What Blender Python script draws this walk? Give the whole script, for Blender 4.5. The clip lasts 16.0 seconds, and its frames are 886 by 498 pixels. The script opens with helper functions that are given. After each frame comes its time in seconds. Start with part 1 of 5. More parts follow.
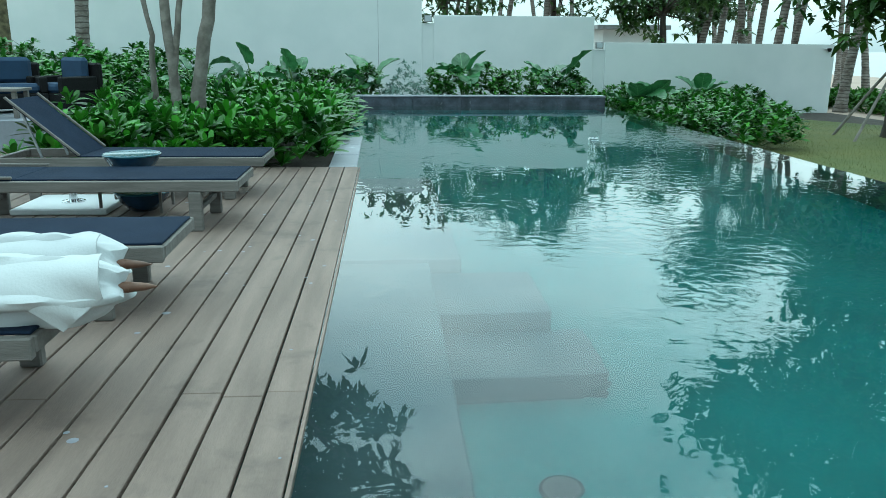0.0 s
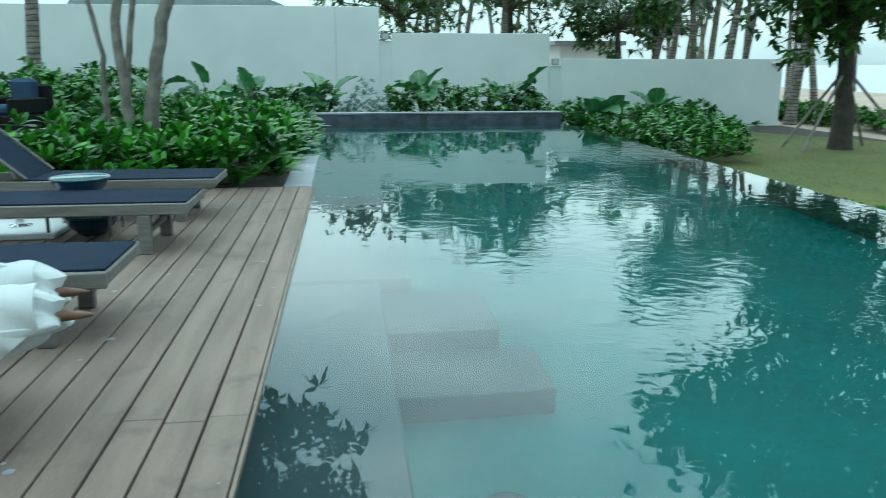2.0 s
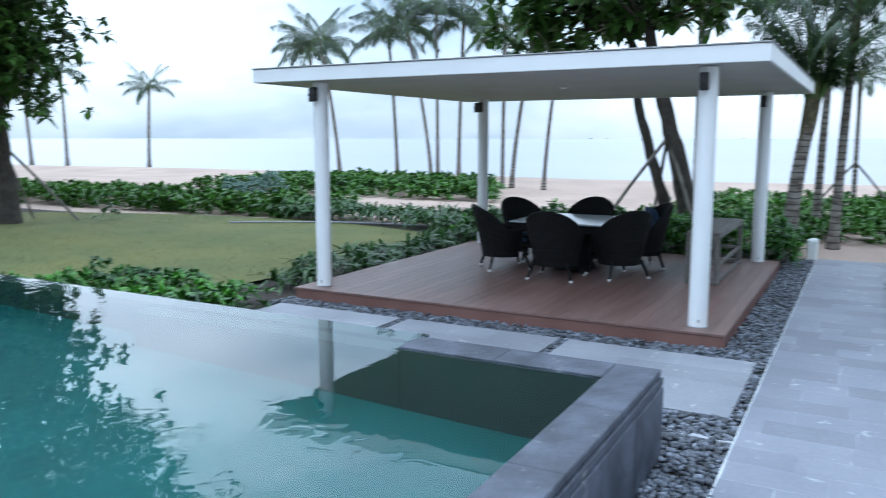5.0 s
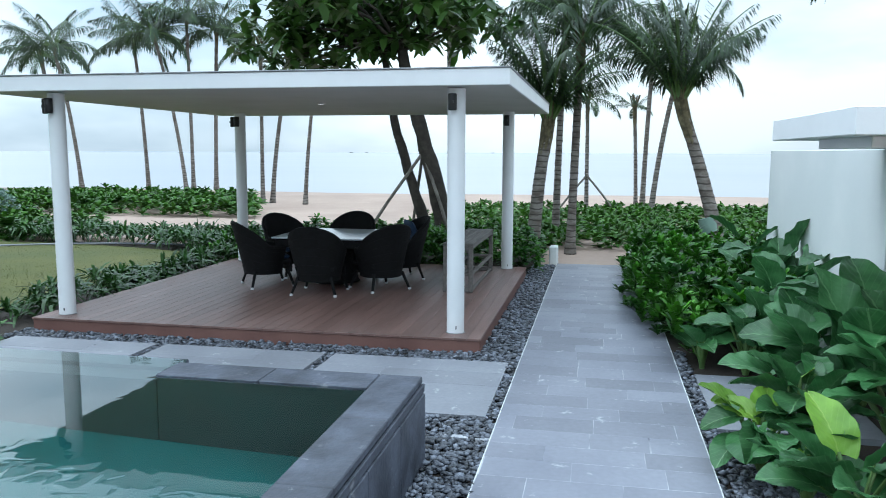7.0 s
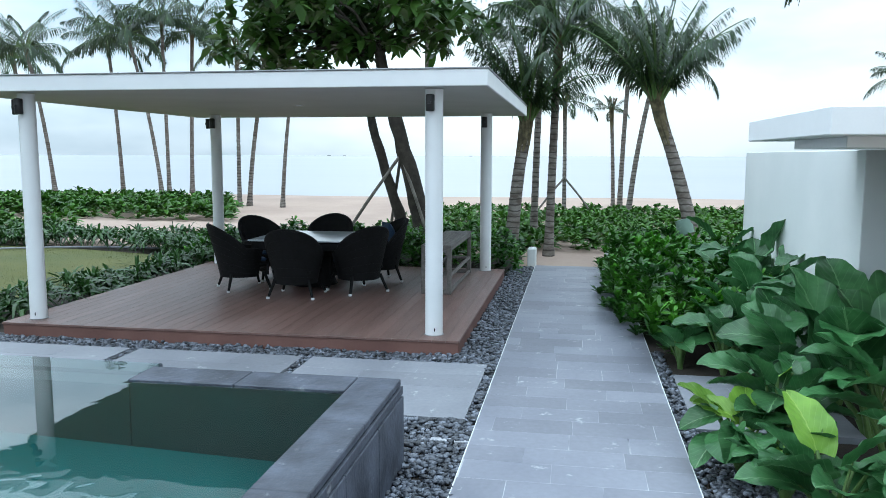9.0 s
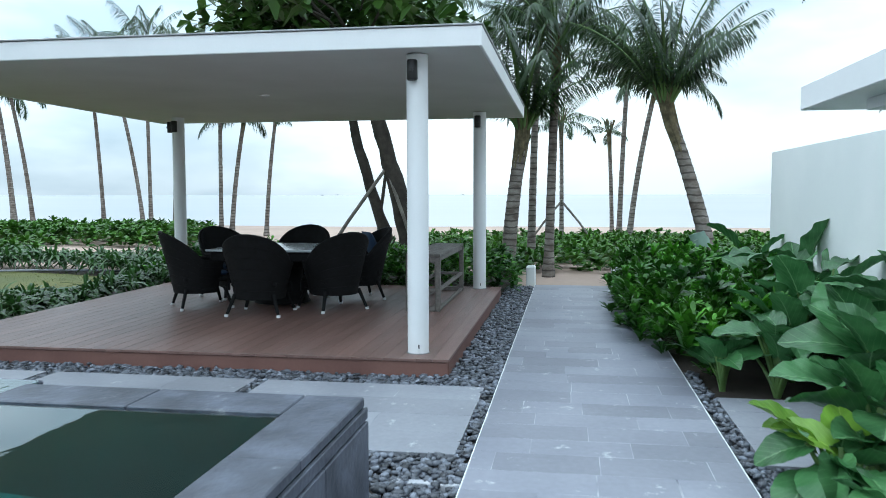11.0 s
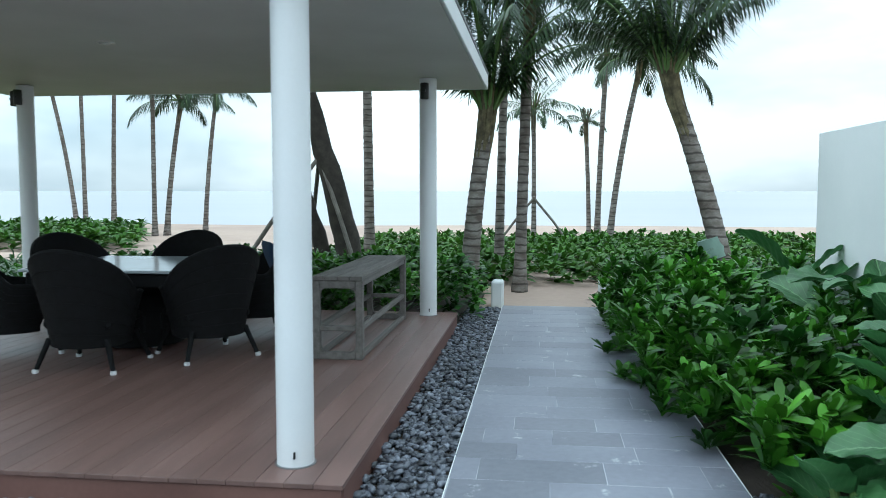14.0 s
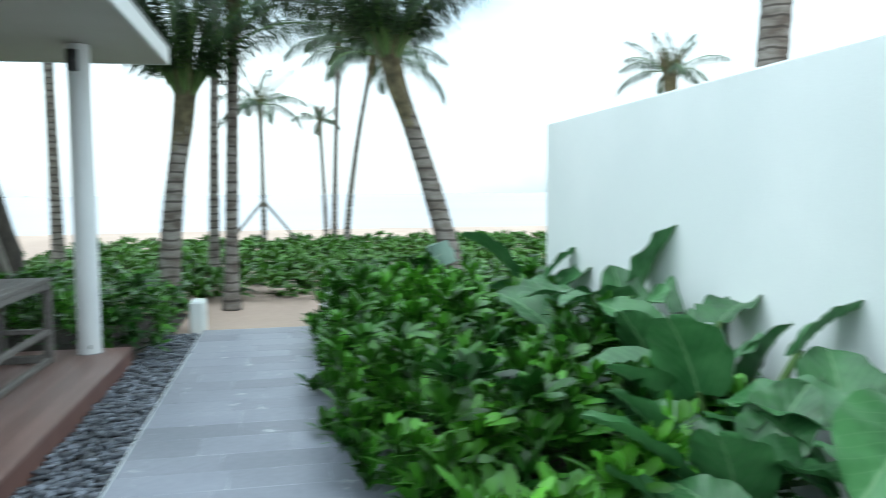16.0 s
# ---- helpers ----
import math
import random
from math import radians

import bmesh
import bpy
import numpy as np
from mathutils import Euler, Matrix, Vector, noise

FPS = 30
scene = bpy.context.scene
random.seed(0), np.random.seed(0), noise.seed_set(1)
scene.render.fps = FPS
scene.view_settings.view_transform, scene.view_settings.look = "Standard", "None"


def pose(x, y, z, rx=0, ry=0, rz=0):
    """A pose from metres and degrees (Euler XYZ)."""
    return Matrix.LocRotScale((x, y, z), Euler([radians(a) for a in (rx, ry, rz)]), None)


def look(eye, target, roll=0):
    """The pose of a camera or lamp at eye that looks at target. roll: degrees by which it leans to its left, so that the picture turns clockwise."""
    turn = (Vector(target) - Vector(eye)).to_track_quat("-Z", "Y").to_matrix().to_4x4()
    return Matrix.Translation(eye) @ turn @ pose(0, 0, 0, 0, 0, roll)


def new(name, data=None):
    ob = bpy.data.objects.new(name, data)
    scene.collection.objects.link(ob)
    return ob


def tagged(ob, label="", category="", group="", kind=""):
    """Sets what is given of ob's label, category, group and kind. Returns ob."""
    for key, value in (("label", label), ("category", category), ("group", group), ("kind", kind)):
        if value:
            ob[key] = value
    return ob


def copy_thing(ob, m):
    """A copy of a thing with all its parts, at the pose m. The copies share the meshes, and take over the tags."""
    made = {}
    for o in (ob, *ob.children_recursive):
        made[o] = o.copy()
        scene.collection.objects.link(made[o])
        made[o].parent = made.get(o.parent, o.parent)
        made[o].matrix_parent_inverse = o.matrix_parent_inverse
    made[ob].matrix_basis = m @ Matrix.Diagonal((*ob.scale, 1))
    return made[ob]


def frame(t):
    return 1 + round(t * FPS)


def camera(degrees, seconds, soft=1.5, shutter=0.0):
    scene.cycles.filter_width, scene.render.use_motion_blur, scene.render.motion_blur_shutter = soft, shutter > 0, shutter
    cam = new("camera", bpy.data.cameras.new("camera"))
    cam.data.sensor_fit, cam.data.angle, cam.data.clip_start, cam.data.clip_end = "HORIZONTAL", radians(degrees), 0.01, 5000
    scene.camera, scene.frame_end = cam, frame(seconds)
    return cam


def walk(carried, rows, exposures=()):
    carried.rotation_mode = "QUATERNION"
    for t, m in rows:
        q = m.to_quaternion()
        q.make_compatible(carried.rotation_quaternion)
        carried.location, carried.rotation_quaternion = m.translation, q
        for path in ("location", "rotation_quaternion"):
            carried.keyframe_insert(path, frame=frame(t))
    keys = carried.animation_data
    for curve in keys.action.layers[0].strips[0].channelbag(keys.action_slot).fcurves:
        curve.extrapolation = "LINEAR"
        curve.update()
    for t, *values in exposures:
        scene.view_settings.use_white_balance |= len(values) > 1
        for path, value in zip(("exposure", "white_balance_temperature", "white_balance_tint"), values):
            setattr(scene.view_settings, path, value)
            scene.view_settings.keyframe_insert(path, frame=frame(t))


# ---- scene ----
cam = camera(58.9, 16.0, soft=0.7, shutter=0.5)
PATH = [
    (0, (0.575, 0.553, 1.949), (0.731, 2.484, 1.454), 0.4),
    (0.5, (0.568, 0.553, 1.949), (0.719, 2.484, 1.453), 0.3),
    (1, (0.588, 0.544, 1.963), (0.739, 2.477, 1.473), 0.2),
    (1.5, (0.619, 0.52, 1.971), (0.776, 2.456, 1.493), 0.1),
    (2, (0.677, 0.491, 1.991), (0.923, 2.422, 1.533), -0.0),
    (2.5, (0.725, 0.511, 1.995), (1.211, 2.404, 1.57), -0.0),
    (3, (0.775, 0.404, 2.025), (1.583, 2.194, 1.637), -0.2),
    (3.5, (0.748, 0.211, 2.007), (1.852, 1.836, 1.63), -0.2),
    (4, (0.9, 0.122, 2.005), (2.262, 1.544, 1.656), -0.4),
    (4.5, (0.952, 0.038, 2.021), (2.541, 1.212, 1.708), -0.2),
    (5, (0.961, -0.03, 2.033), (2.703, 0.911, 1.753), -0.0),
    (5.2, (0.973, -0.049, 2.024), (2.758, 0.812, 1.752), 0.0),
    (7.3, (0.905, -0.072, 2.064), (2.857, 0.288, 1.819), 0.2),
    (7.5, (0.916, -0.066, 2.062), (2.87, 0.287, 1.817), 0.2),
    (8, (0.921, -0.066, 2.06), (2.876, 0.276, 1.819), 0.2),
    (8.5, (0.923, -0.071, 2.062), (2.881, 0.26, 1.821), 0.1),
    (8.7, (0.919, -0.074, 2.062), (2.877, 0.257, 1.822), 0.1),
    (10.8, (2.163, 0.097, 1.551), (4.132, 0.412, 1.396), 0.1),
    (11, (2.353, 0.105, 1.524), (4.323, 0.42, 1.385), -0.1),
    (11.5, (2.813, 0.132, 1.524), (4.783, 0.448, 1.389), -0.1),
    (12, (3.314, 0.199, 1.503), (5.286, 0.499, 1.368), -0.0),
    (12.5, (3.822, 0.233, 1.495), (5.799, 0.505, 1.366), 0.0),
    (13, (4.289, 0.227, 1.505), (6.268, 0.489, 1.376), -0.1),
    (13.5, (4.777, 0.227, 1.519), (6.757, 0.476, 1.388), -0.1),
    (14, (5.318, 0.192, 1.507), (7.298, 0.433, 1.359), -0.0),
    (14.5, (5.755, 0.184, 1.502), (7.736, 0.412, 1.353), -0.1),
    (15, (6.141, 0.043, 1.493), (8.129, 0.21, 1.346), -0.1),
    (15.5, (6.579, -0.089, 1.484), (8.574, -0.122, 1.34), -0.0),
    (16, (6.808, -0.274, 1.469), (8.765, -0.662, 1.326), -0.5),
]
EXPOSURES = [(0, -0.66, 5300, -20), (2.0, -0.74, 5300, -20), (2.5, -0.92, 5080, -22), (3.0, -1.12, 5050, -24), (3.5, -0.78, 5300, -12), (4.0, -1.02, 5250, -5), (4.5, -0.68, 5250, 0), (5.0, -0.52, 5250, 6), (7.5, -0.58, 5550, 2), (8.5, -0.55, 5550, 2), (11.0, -0.52, 5600, 1), (12.5, -0.48, 5650, 0), (14.0, -0.53, 5600, -2), (14.5, -0.59, 5600, -3), (15.0, -0.94, 5600, -3), (15.5, -0.95, 5550, -4), (15.8, -0.55, 5600, -4), (16.0, -0.16, 5750, -3)]
walk(cam, [(t, look(eye, target, roll)) for t, eye, target, roll in PATH], EXPOSURES)

# ---- light ----
world = bpy.data.worlds.new("sky")
scene.world = world
world.use_nodes = True
wn, wl = world.node_tree.nodes, world.node_tree.links
wn.clear()
SUN_EL, SUN_AZ = 52.0, 20.0
w_out = wn.new("ShaderNodeOutputWorld")
w_bg = wn.new("ShaderNodeBackground")
w_bg.inputs["Strength"].default_value = 0.13
w_sky = wn.new("ShaderNodeTexSky")
w_sky.sky_type = "NISHITA"
w_sky.sun_disc = False
w_sky.sun_elevation = radians(SUN_EL)
w_sky.sun_rotation = radians(SUN_AZ)
w_sky.dust_density = 2.0
w_co = wn.new("ShaderNodeTexCoord")
w_map = wn.new("ShaderNodeMapping")
w_map.inputs["Scale"].default_value = (1.0, 1.0, 3.2)
w_noise = wn.new("ShaderNodeTexNoise")
w_noise.inputs["Scale"].default_value = 1.7
w_noise.inputs["Detail"].default_value = 6.0
w_noise.inputs["Roughness"].default_value = 0.52
w_ramp = wn.new("ShaderNodeValToRGB")
w_ramp.color_ramp.elements[0].position = 0.36
w_ramp.color_ramp.elements[0].color = (5.9, 6.8, 7.4, 1)
w_ramp.color_ramp.elements[1].position = 0.62
w_ramp.color_ramp.elements[1].color = (13.2, 13.4, 13.3, 1)
w_mix = wn.new("ShaderNodeMix")
w_mix.data_type = "RGBA"
w_mix.inputs[0].default_value = 0.86
wl.new(w_co.outputs["Generated"], w_map.inputs["Vector"])
wl.new(w_map.outputs["Vector"], w_noise.inputs["Vector"])
wl.new(w_noise.outputs["Fac"], w_ramp.inputs["Fac"])
wl.new(w_sky.outputs["Color"], w_mix.inputs[6])
wl.new(w_ramp.outputs["Color"], w_mix.inputs[7])
# an overcast sky is brighter overhead than at the horizon
w_sep = wn.new("ShaderNodeSeparateXYZ")
w_up = wn.new("ShaderNodeMapRange")
w_up.inputs["From Min"].default_value, w_up.inputs["From Max"].default_value = 0.0, 1.0
w_up.inputs["To Min"].default_value, w_up.inputs["To Max"].default_value = 1.0, 3.2
w_scale = wn.new("ShaderNodeVectorMath")
w_scale.operation = "SCALE"
wl.new(w_co.outputs["Generated"], w_sep.inputs["Vector"])
wl.new(w_sep.outputs["Z"], w_up.inputs["Value"])
wl.new(w_mix.outputs[2], w_scale.inputs[0])
# and brighter on the sun's side than away from it
w_side = wn.new("ShaderNodeMapRange")
w_side.inputs["From Min"].default_value, w_side.inputs["From Max"].default_value = -1.0, 1.0
w_side.inputs["To Min"].default_value, w_side.inputs["To Max"].default_value = 0.78, 1.26
w_both = wn.new("ShaderNodeMath")
w_both.operation = "MULTIPLY"
wl.new(w_sep.outputs["Y"], w_side.inputs["Value"])
wl.new(w_up.outputs["Result"], w_both.inputs[0])
wl.new(w_side.outputs["Result"], w_both.inputs[1])
wl.new(w_both.outputs[0], w_scale.inputs["Scale"])
wl.new(w_scale.outputs["Vector"], w_bg.inputs["Color"])
wl.new(w_bg.outputs["Background"], w_out.inputs["Surface"])
sun = new("sun", bpy.data.lights.new("sun", "SUN"))
sun.data.energy = 0.35
sun.data.angle = radians(18)
sun.data.color = (1.0, 0.97, 0.92)
az, el = radians(SUN_AZ), radians(SUN_EL)
sun_dir = Vector((math.sin(az) * math.cos(el), math.cos(az) * math.cos(el), math.sin(el)))
sun.matrix_world = look(tuple(sun_dir * 60), (0, 0, 0))

# ---- materials ----


def material(name, base, second=None, rough=0.6, metal=0.0, scale=6.0, fine=60.0, bump=0.15, vary=0.35,
             stretch=(1, 1, 1), per_object=0.0, per_island=0.0, spec=0.5, through_light=0.0, scuff=0.0, rings=0.0, stain=0.0):
    """A surface with broad patches, fine grain, relief and differences from piece to piece."""
    m = bpy.data.materials.new(name)
    m.use_nodes = True
    nt = m.node_tree
    n, l = nt.nodes, nt.links
    b = n["Principled BSDF"]
    second = second or tuple(c * 0.7 for c in base)
    geo = n.new("ShaderNodeNewGeometry")
    mp = n.new("ShaderNodeMapping")
    mp.inputs["Scale"].default_value = stretch
    l.new(geo.outputs["Position"], mp.inputs["Vector"])
    big = n.new("ShaderNodeTexNoise")
    big.inputs["Scale"].default_value = scale
    big.inputs["Detail"].default_value = 5.0
    small = n.new("ShaderNodeTexNoise")
    small.inputs["Scale"].default_value = fine
    small.inputs["Detail"].default_value = 4.0
    l.new(mp.outputs["Vector"], big.inputs["Vector"])
    l.new(mp.outputs["Vector"], small.inputs["Vector"])
    ramp = n.new("ShaderNodeValToRGB")
    ramp.color_ramp.elements[0].position, ramp.color_ramp.elements[1].position = 0.35, 0.65
    ramp.color_ramp.elements[0].color = (*second, 1)
    ramp.color_ramp.elements[1].color = (*base, 1)
    l.new(big.outputs["Fac"], ramp.inputs["Fac"])
    hsv = n.new("ShaderNodeHueSaturation")
    l.new(ramp.outputs["Color"], hsv.inputs["Color"])
    val = n.new("ShaderNodeMath")
    val.operation = "MULTIPLY_ADD"
    val.inputs[1].default_value = vary
    val.inputs[2].default_value = 1 - vary / 2
    l.new(small.outputs["Fac"], val.inputs[0])
    last = val
    for amount, node, socket in ((per_object, "ShaderNodeObjectInfo", "Random"), (per_island, "ShaderNodeNewGeometry", "Random Per Island")):
        if amount:
            src = n.new(node)
            add = n.new("ShaderNodeMath")
            add.operation = "MULTIPLY_ADD"
            add.inputs[1].default_value = amount
            l.new(src.outputs[socket], add.inputs[0])
            l.new(last.outputs[0], add.inputs[2])
            off = n.new("ShaderNodeMath")
            off.operation = "SUBTRACT"
            off.inputs[1].default_value = amount / 2
            l.new(add.outputs[0], off.inputs[0])
            last = off
    l.new(last.outputs[0], hsv.inputs["Value"])
    colour = hsv.outputs["Color"]
    if scuff:
        worn = n.new("ShaderNodeTexNoise")
        worn.inputs["Scale"].default_value = 4.5
        worn.inputs["Detail"].default_value = 9.0
        worn.inputs["Roughness"].default_value = 0.72
        l.new(geo.outputs["Position"], worn.inputs["Vector"])
        cut = n.new("ShaderNodeMapRange")
        cut.inputs["From Min"].default_value, cut.inputs["From Max"].default_value = 0.605, 0.70
        cut.inputs["To Max"].default_value = scuff
        l.new(worn.outputs["Fac"], cut.inputs["Value"])
        pale = n.new("ShaderNodeMix")
        pale.data_type = "RGBA"
        pale.inputs[7].default_value = (0.62, 0.63, 0.65, 1)
        l.new(cut.outputs["Result"], pale.inputs[0])
        l.new(colour, pale.inputs[6])
        colour = pale.outputs[2]
    if stain:
        damp = n.new("ShaderNodeTexNoise")
        damp.inputs["Scale"].default_value = 3.1
        damp.inputs["Detail"].default_value = 6.0
        damp.inputs["Roughness"].default_value = 0.6
        l.new(geo.outputs["Position"], damp.inputs["Vector"])
        wet = n.new("ShaderNodeMapRange")
        wet.inputs["From Min"].default_value, wet.inputs["From Max"].default_value = 0.56, 0.72
        wet.inputs["To Max"].default_value = stain
        l.new(damp.outputs["Fac"], wet.inputs["Value"])
        dirt = n.new("ShaderNodeMix")
        dirt.data_type = "RGBA"
        dirt.inputs[7].default_value = tuple(k * 0.3 for k in base) + (1,)
        l.new(wet.outputs["Result"], dirt.inputs[0])
        l.new(colour, dirt.inputs[6])
        colour = dirt.outputs[2]
    if rings:
        wave = n.new("ShaderNodeTexWave")
        wave.bands_direction = "Z"
        wave.inputs["Scale"].default_value = rings
        wave.inputs["Distortion"].default_value = 2.2
        wave.inputs["Detail"].default_value = 3.0
        wave.inputs["Detail Scale"].default_value = 1.5
        l.new(geo.outputs["Position"], wave.inputs["Vector"])
        band = n.new("ShaderNodeMapRange")
        band.inputs["From Min"].default_value, band.inputs["From Max"].default_value = 0.78, 0.97
        band.inputs["To Max"].default_value = 0.85
        l.new(wave.outputs["Fac"], band.inputs["Value"])
        scar = n.new("ShaderNodeMix")
        scar.data_type = "RGBA"
        scar.inputs[7].default_value = (0.045, 0.036, 0.03, 1)
        l.new(band.outputs["Result"], scar.inputs[0])
        l.new(colour, scar.inputs[6])
        colour = scar.outputs[2]
    l.new(colour, b.inputs["Base Color"])
    b.inputs["Roughness"].default_value = rough
    b.inputs["Metallic"].default_value = metal
    b.inputs["Specular IOR Level"].default_value = spec
    if bump:
        bp = n.new("ShaderNodeBump")
        bp.inputs["Strength"].default_value = bump
        bp.inputs["Distance"].default_value = 0.01
        l.new(small.outputs["Fac"], bp.inputs["Height"])
        l.new(bp.outputs["Normal"], b.inputs["Normal"])
    if through_light:
        tr = n.new("ShaderNodeBsdfTranslucent")
        l.new(hsv.outputs["Color"], tr.inputs["Color"])
        mx = n.new("ShaderNodeMixShader")
        mx.inputs[0].default_value = through_light
        l.new(b.outputs["BSDF"], mx.inputs[1])
        l.new(tr.outputs["BSDF"], mx.inputs[2])
        l.new(mx.outputs["Shader"], n["Material Output"].inputs["Surface"])
    return m


WHITE = material("white_render", (0.72, 0.74, 0.74), (0.66, 0.69, 0.69), rough=0.85, scale=0.9, fine=90, bump=0.10, vary=0.06)
WHITE_PAINT = material("white_paint", (0.74, 0.75, 0.76), (0.70, 0.71, 0.72), rough=0.45, scale=2, fine=60, bump=0.03, vary=0.05)
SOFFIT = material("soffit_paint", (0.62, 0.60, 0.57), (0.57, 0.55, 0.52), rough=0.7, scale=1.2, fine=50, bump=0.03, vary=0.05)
DECK_GREY = material("weathered_deck", (0.205, 0.150, 0.122), (0.150, 0.108, 0.087), rough=0.72, scale=1.6, fine=40, bump=0.25, vary=0.35, stretch=(6, 0.7, 1), per_object=0.20, stain=0.55)
DECK_RED = material("brown_composite_deck", (0.182, 0.110, 0.094), (0.135, 0.080, 0.068), rough=0.42, scale=1.4, fine=45, bump=0.15, vary=0.3, stretch=(0.7, 6, 1), per_object=0.20)
DECK_EDGE = material("brown_fascia", (0.17, 0.085, 0.068), (0.13, 0.062, 0.05), rough=0.6, scale=2, fine=40, bump=0.15, vary=0.25)
PAVER = material("grey_stone_paver", (0.215, 0.222, 0.262), (0.165, 0.172, 0.208), rough=0.44, scale=1.1, fine=22, bump=0.14, vary=0.34, per_object=0.34, scuff=0.75)
PAVER_PALE = material("pale_stone", (0.245, 0.254, 0.285), (0.19, 0.198, 0.226), rough=0.5, scale=1.3, fine=24, bump=0.14, vary=0.30, per_object=0.22, scuff=0.8)
MORTAR = material("pale_joint", (0.52, 0.53, 0.56), (0.17, 0.177, 0.212), rough=0.9, scale=2.2, fine=40, bump=0.2)
LAVA = material("dark_lava_stone", (0.078, 0.087, 0.116), (0.026, 0.030, 0.042), rough=0.5, scale=3.8, fine=26, bump=0.45, vary=0.7, per_object=0.16, scuff=0.35, stain=0.7)
POOL_FLOOR = material("green_pool_tile", (0.008, 0.120, 0.115), (0.005, 0.092, 0.088), rough=0.6, scale=1.2, fine=8, bump=0.05, vary=0.25, per_object=0.1)
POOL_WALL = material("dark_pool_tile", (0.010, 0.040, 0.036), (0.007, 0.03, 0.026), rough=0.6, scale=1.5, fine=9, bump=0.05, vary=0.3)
POOL_STEP = material("dark_pool_step", (0.021, 0.052, 0.060), (0.012, 0.032, 0.036), rough=0.6, scale=1.5, fine=9, bump=0.05, vary=0.3, stain=0.5)
PEBBLE = material("grey_pebble", (0.150, 0.164, 0.198), (0.034, 0.038, 0.048), rough=0.45, scale=14, fine=60, bump=0.2, vary=0.5, per_island=1.35)
SOIL = material("dark_soil", (0.045, 0.034, 0.026), (0.028, 0.021, 0.016), rough=0.95, scale=4, fine=40, bump=0.6)
SAND = material("beach_sand", (0.43, 0.325, 0.262), (0.35, 0.26, 0.21), rough=0.95, scale=0.35, fine=9, bump=0.3, vary=0.2)
LAWN = material("lawn", (0.118, 0.118, 0.026), (0.080, 0.096, 0.021), rough=0.9, scale=0.5, fine=14, bump=0.4, vary=0.35)
BLADE = material("grass_blade", (0.13, 0.13, 0.031), (0.085, 0.104, 0.023), rough=0.7, scale=0.5, fine=5, bump=0, vary=0.3, per_island=0.6)
LEAF = material("shrub_leaf", (0.072, 0.215, 0.014), (0.012, 0.052, 0.005), rough=0.42, scale=1.5, fine=12, bump=0.0, vary=0.4, per_island=1.05, through_light=0.12, spec=0.34)
LEAF_LOW = material("dune_creeper_leaf", (0.07, 0.165, 0.018), (0.04, 0.11, 0.012), rough=0.55, scale=0.5, fine=6, bump=0.0, vary=0.35, per_island=0.9, through_light=0.15, spec=0.3)
LEAF_LILY = material("lily_leaf", (0.045, 0.11, 0.022), (0.026, 0.075, 0.014), rough=0.45, scale=1.3, fine=10, bump=0.0, vary=0.35, per_island=0.8, through_light=0.2)
LEAF_GREY = material("silver_bush_leaf", (0.20, 0.29, 0.24), (0.14, 0.22, 0.18), rough=0.7, scale=2, fine=12, bump=0.0, vary=0.35, per_island=0.5, through_light=0.2)
STALK = material("green_stalk", (0.11, 0.19, 0.05), (0.08, 0.14, 0.04), rough=0.5, scale=5, fine=30, bump=0.1)
FROND = material("palm_frond", (0.030, 0.064, 0.018), (0.017, 0.040, 0.011), rough=0.42, scale=0.9, fine=6, bump=0.0, vary=0.35, per_island=0.7, through_light=0.22)
FROND_DRY = material("dry_palm_base", (0.165, 0.140, 0.075), (0.060, 0.050, 0.026), rough=0.85, scale=9, fine=30, bump=0.5, vary=0.6)
PALM_BARK = material("palm_bark", (0.255, 0.235, 0.212), (0.105, 0.085, 0.07), rough=0.9, scale=4, fine=30, bump=0.5, vary=0.6, stretch=(1, 1, 2), rings=2.6)
BARK = material("tree_bark", (0.06, 0.05, 0.04), (0.03, 0.025, 0.02), rough=0.9, scale=6, fine=30, bump=0.6, vary=0.5)
BARK_PALE = material("frangipani_bark", (0.22, 0.20, 0.175), (0.12, 0.105, 0.09), rough=0.85, scale=6, fine=26, bump=0.5, vary=0.5)
TREE_LEAF = material("tree_leaf", (0.055, 0.115, 0.017), (0.03, 0.075, 0.012), rough=0.42, scale=0.8, fine=6, bump=0.0, vary=0.35, per_island=0.8, through_light=0.25)
WICKER = material("black_wicker", (0.007, 0.007, 0.008), (0.005, 0.005, 0.005), rough=0.75, scale=20, fine=120, bump=0.5, vary=0.5, spec=0.2)
CUSHION = material("blue_cushion", (0.02, 0.045, 0.095), (0.016, 0.036, 0.075), rough=0.9, scale=5, fine=90, bump=0.2)
TEAK = material("grey_teak", (0.165, 0.15, 0.138), (0.11, 0.10, 0.09), rough=0.75, scale=4, fine=45, bump=0.3, vary=0.4, stretch=(0.6, 6, 6))
SLING = material("navy_sling", (0.014, 0.022, 0.042), (0.010, 0.016, 0.032), rough=0.9, scale=3, fine=140, bump=0.25, vary=0.3, spec=0.12)
CANVAS = material("white_canvas", (0.50, 0.51, 0.51), (0.44, 0.45, 0.46), rough=0.85, scale=3, fine=110, bump=0.15, vary=0.06)
WOOD_DARK = material("brown_hardwood", (0.13, 0.065, 0.038), (0.085, 0.042, 0.025), rough=0.5, scale=8, fine=50, bump=0.2)
GLAZE = material("blue_glaze", (0.02, 0.045, 0.085), (0.012, 0.028, 0.05), rough=0.15, scale=6, fine=30, bump=0.05)
GLAZE_RIM = material("turquoise_glaze", (0.03, 0.09, 0.12), (0.02, 0.07, 0.09), rough=0.15, scale=6, fine=30, bump=0.05)
